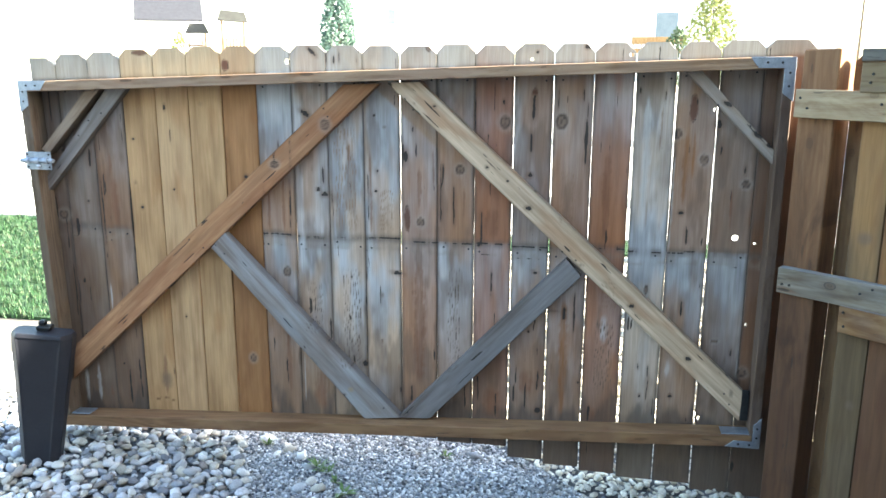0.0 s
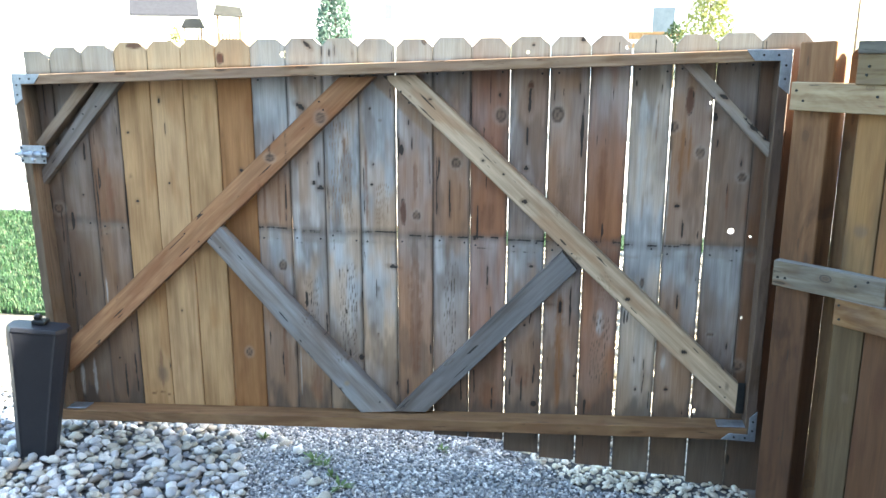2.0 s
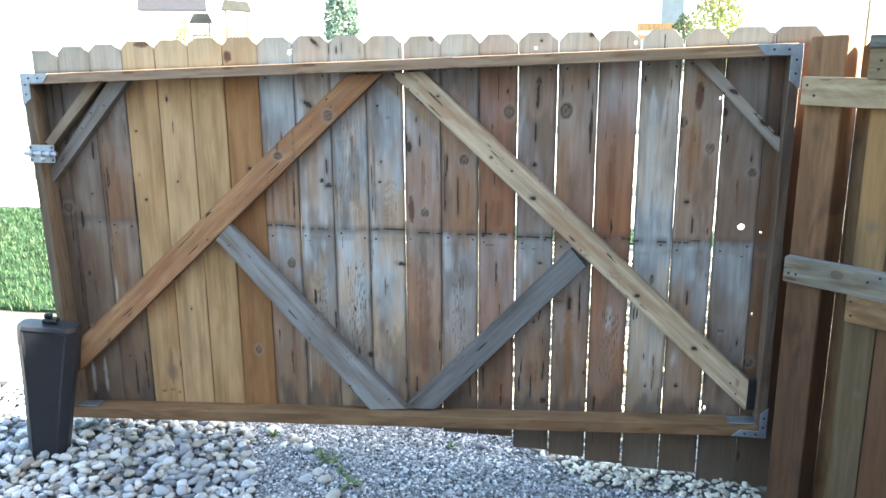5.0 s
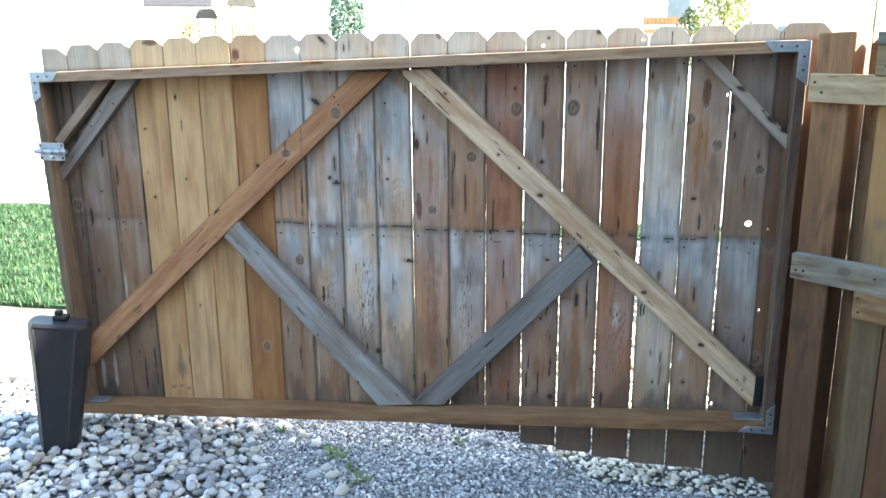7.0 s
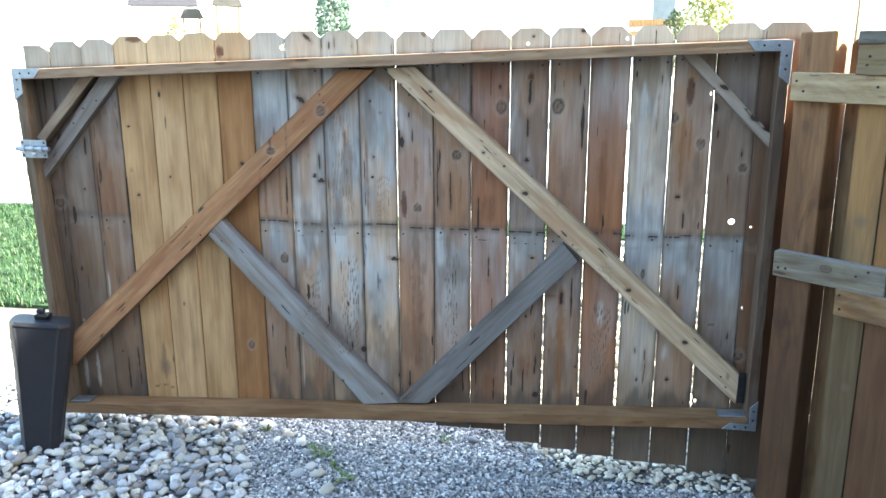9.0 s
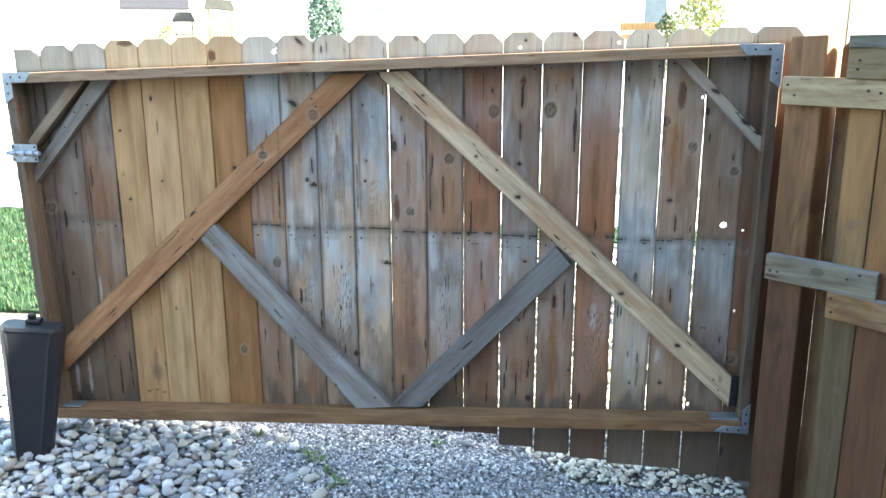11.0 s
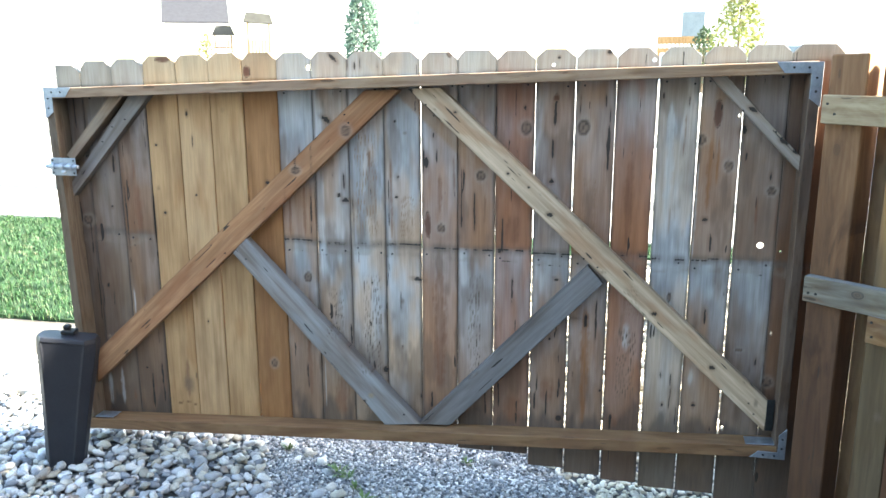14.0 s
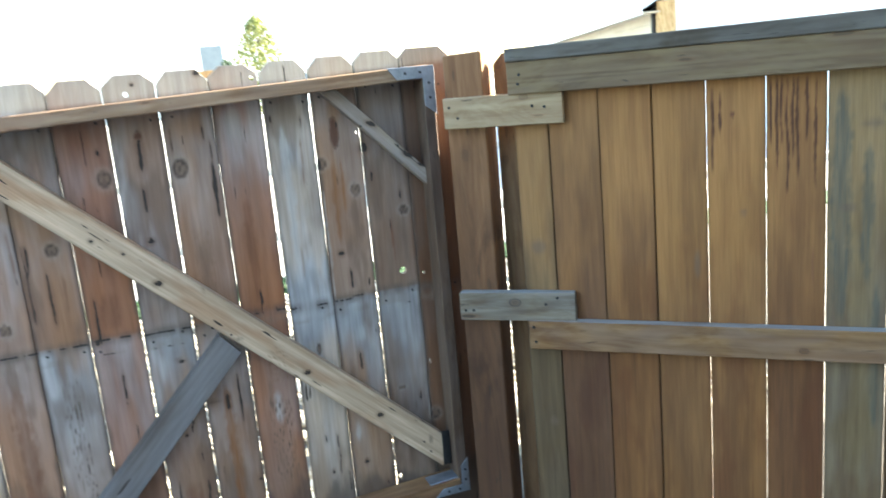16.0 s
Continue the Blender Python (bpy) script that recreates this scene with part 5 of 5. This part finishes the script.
part("unseen_wing_siding", wall_boards(9.5, 4.5), GREY_SIDING, unseen_house, "", OH @ pose(-0.01, -3.9, 0, 0, 0, 180))
part("unseen_wing_eave", box((9.9, 3.9, 0.18), (-4.95, -5.4, 4.60), 0.01), WHITE_TRIM, unseen_house, "", OH)


def bearing(angle, far):
    """A spot on the ground, by its angle to the right of +y and its distance from where the gate is looked at."""
    return 2.306 + far * math.sin(radians(angle)), -2.977 + far * math.cos(radians(angle))


def far_house(angle, far, width, depth, eave, ridge, wall, windows, words, turn=None):
    x, y = bearing(angle, far)
    turn = -angle if turn is None else turn
    m = pose(x, y, 0.05, 0, 0, turn)
    ob = thing("house", (x, y, 0.05), words, "house", "houses across the road", turn=turn)
    part("wall", box((width, depth, eave + 0.1), (0, depth / 2, eave / 2 - 0.05)), wall, ob, "", m)
    part("siding", wall_boards(width, eave, 0.25), wall, ob, "", m @ pose(-width / 2, 0, 0))
    bm = bmesh.new()
    o = 0.35
    v = [bm.verts.new(p) for p in ((-width / 2 - o, -o, eave - 0.1), (width / 2 + o, -o, eave - 0.1), (width / 2 + o, depth / 2, ridge), (-width / 2 - o, depth / 2, ridge), (-width / 2 - o, depth + o, eave - 0.1), (width / 2 + o, depth + o, eave - 0.1))]
    bm.faces.new((v[0], v[1], v[2], v[3]))
    bm.faces.new((v[3], v[2], v[5], v[4]))
    out = bmesh.ops.extrude_face_region(bm, geom=bm.faces[:])
    bmesh.ops.translate(bm, vec=(0, 0, 0.18), verts=[q for q in out["geom"] if isinstance(q, bmesh.types.BMVert)])
    bmesh.ops.recalc_face_normals(bm, faces=bm.faces)
    part("roof", bm, ROOFING, ob, "", m)
    for wx, wz, ww, wh in windows:
        w = part("window", box((ww + 0.2, 0.08, wh + 0.2), (wx, -0.05, wz), 0.01), WHITE_TRIM, ob, "", m)
        part("pane", box((ww, 0.04, wh), (wx, -0.08, wz)), WINDOW, w, "", m)
    return ob


far_house(-29.0, 85, 5.6, 8, 5.35, 8.6, WHITE_SIDING, [(-1.5, 1.6, 1.2, 1.2)], "white sided house with a grey shingle roof")
far_house(-13.5, 95, 24, 9, 13.0, 14.5, WHITE_SIDING, [(-1.5, 6.4, 0.8, 1.6), (-6, 2.0, 1.4, 1.4)], "tall white sided house glaring in the sun")
far_house(5.5, 70, 22, 9, 11.5, 13, WHITE_SIDING, [(-1.8, 4.3, 1.7, 2.2), (6, 2.0, 1.4, 1.4)], "white house with a broad pale blue window")


def tree(angle, far, height, radius, leaf, words, conical, count, size):
    """A tapered trunk with limbs and a crown of many small leaf clumps, with gaps."""
    x, y = bearing(angle, far)
    ob = thing("tree", (x, y, 0.05), words, "tree", "trees across the road")
    m = pose(x, y, 0.05)
    bm = bmesh.new()
    bmesh.ops.create_cone(bm, cap_ends=True, segments=8, radius1=0.09, radius2=0.02, depth=height * 0.9)
    bmesh.ops.translate(bm, vec=(0, 0, height * 0.45), verts=bm.verts)
    for i in range(9):
        a, z = i * 2.4, height * (0.25 + 0.065 * i)
        limb = bmesh.ops.create_cone(bm, cap_ends=False, segments=5, radius1=0.03, radius2=0.008, depth=radius * 0.8)["verts"]
        bmesh.ops.translate(bm, vec=(0, 0, radius * 0.4), verts=limb)
        bmesh.ops.rotate(bm, matrix=Euler((radians(60), 0, a)).to_matrix(), verts=limb)
        bmesh.ops.translate(bm, vec=(0, 0, z), verts=limb)
    part("trunk", bm, TRUNK, ob, "", m)
    places, sizes = [], []
    lobes = [(rng.uniform(0, 6.28), rng.uniform(0.2, 1), rng.uniform(0.75, 1.15)) for _ in range(14)]
    for _ in range(count):
        u = rng.uniform(0.12, 1.0)
        r = radius * ((1.02 - u) ** 0.8 if conical else math.sin(3.1416 * min(1, 0.12 + 0.86 * u)) ** 0.7)
        a = rng.uniform(0, 6.28)
        k = min(lobes, key=lambda l: abs((l[0] - a + 3.14) % 6.28 - 3.14) * 0.6 + abs(l[1] - u))
        r *= k[2] * math.sqrt(rng.uniform(0.15, 1.0))
        places.append((x + r * math.cos(a), y + r * math.sin(a), 0.05 + height * u + rng.normal(0, 0.05)))
        sizes.append(size * rng.uniform(0.5, 1.3))
    tagged(scatter("crown", leaf, np.array(places), np.array(sizes), fine_pebbles, 0.35, ob, False, 0.9), "")
    return ob


tree(-18.0, 40, 5.4, 1.0, LEAF_TEAL, "blue-green young upright tree across the road", False, 3600, 0.07)
tree(6.9, 38, 4.7, 1.3, LEAF_LIME, "yellow-green leafy tree in bright sun", False, 1500, 0.08)
tree(4.8, 44, 3.2, 0.8, LEAF_GREEN, "small dark green tree across the road", False, 800, 0.07)
tree(-28.4, 42, 2.9, 0.55, LEAF_LIME, "yellow-green shrub across the road", False, 600, 0.06)


def play_tower(angle, far):
    x, y = bearing(angle, far)
    ob = thing("play_tower", (x, y, 0.05), "timber play tower with a grey canopy across the road", "play tower", turn=-angle)
    m = pose(x, y, 0.05, 0, 0, -angle)
    for sx in (-0.55, 0.55):
        for sy in (-0.5, 0.5):
            part("post", box((0.1, 0.1, 3.6), (sx, sy, 1.8), 0.01), WOOD, ob, "", m, (0.3, 0.17, 0.09, 0.1))
    part("deck", box((1.3, 1.2, 0.1), (0, 0, 2.0), 0.01), WOOD, ob, "", m, (0.3, 0.17, 0.09, 0.1))
    for i in range(7):
        part("slat", box((0.08, 0.03, 0.7), (-0.5 + i * 0.167, -0.55, 2.35), 0.005), WOOD, ob, "", m, (0.28, 0.15, 0.08, 0.1))
    part("canopy", prism([(-0.75, 3.62), (0.75, 3.52), (0.62, 3.98), (-0.58, 4.10)], (), -0.7, 0.7), CANVAS, ob, "", m)
    part("slide", prism([(0.55, 1.6), (0.7, 1.65), (1.9, 0.3), (1.8, 0.15)], (), -0.4, 0.1, 0.01), LEAF_TEAL, ob, "teal slide", m)
    return ob


play_tower(-25.0, 45)


def play_hut(angle, far):
    x, y = bearing(angle, far)
    ob = thing("play_hut", (x, y, 0.05), "small dark timber play hut on posts across the road", "play hut", turn=-angle)
    m = pose(x, y, 0.05, 0, 0, -angle)
    dark = (0.16, 0.09, 0.06, 0.1)
    for sx in (-0.42, 0.42):
        for sy in (-0.4, 0.4):
            part("post", box((0.08, 0.08, 3.0), (sx, sy, 1.5), 0.008), WOOD, ob, "", m, dark)
    part("deck", box((0.95, 0.95, 0.08), (0, 0, 2.35), 0.01), WOOD, ob, "", m, dark)
    for i in range(6):
        part("slat", box((0.06, 0.03, 0.32), (-0.4 + i * 0.16, -0.45, 2.56), 0.005), WOOD, ob, "", m, dark)
    part("roof", prism([(-0.6, 2.98), (0.6, 2.98), (0.40, 3.45), (-0.35, 3.45)], (), -0.6, 0.6), CANVAS, ob, "", m)


play_hut(-27.3, 46)


def deck(angle, far):
    x, y = bearing(angle, far)
    ob = thing("timber_deck", (x, y, 0.05), "raised tan timber deck with a railing", "deck", turn=-angle)
    m = pose(x, y, 0.05, 0, 0, -angle)
    tan = (0.40, 0.24, 0.10, 0.05)
    part("platform", box((3.0, 2.0, 0.25), (0, 0, 2.2), 0.02), WOOD, ob, "", m, tan)
    part("railing", box((3.0, 0.06, 0.42), (0, -0.95, 2.78), 0.01), WOOD, ob, "", m, tan)
    for i in range(13):
        part("baluster", box((0.06, 0.05, 0.7), (-1.4 + i * 0.233, -0.99, 2.65), 0.005), WOOD, ob, "", m, tan)
    for sx in (-1.4, 1.4):
        part("post", box((0.14, 0.14, 2.2), (sx, -0.9, 1.1), 0.01), WOOD, ob, "", m, tan)


deck(3.5, 52)


px, py = bearing(15.6, 60)
pole = thing("utility_pole", (px, py, 0.05), "thin dark timber utility pole across the road", "pole")
bm = bmesh.new()
bmesh.ops.create_cone(bm, cap_ends=True, segments=10, radius1=0.09, radius2=0.06, depth=9.0)
part("shaft", bm, TRUNK, pole, "", pose(px, py, 4.55))
part("crossarm", box((1.8, 0.1, 0.12), (0, 0, 0), 0.01), TRUNK, pole, "", pose(px, py, 8.4, 0, 0, 20))
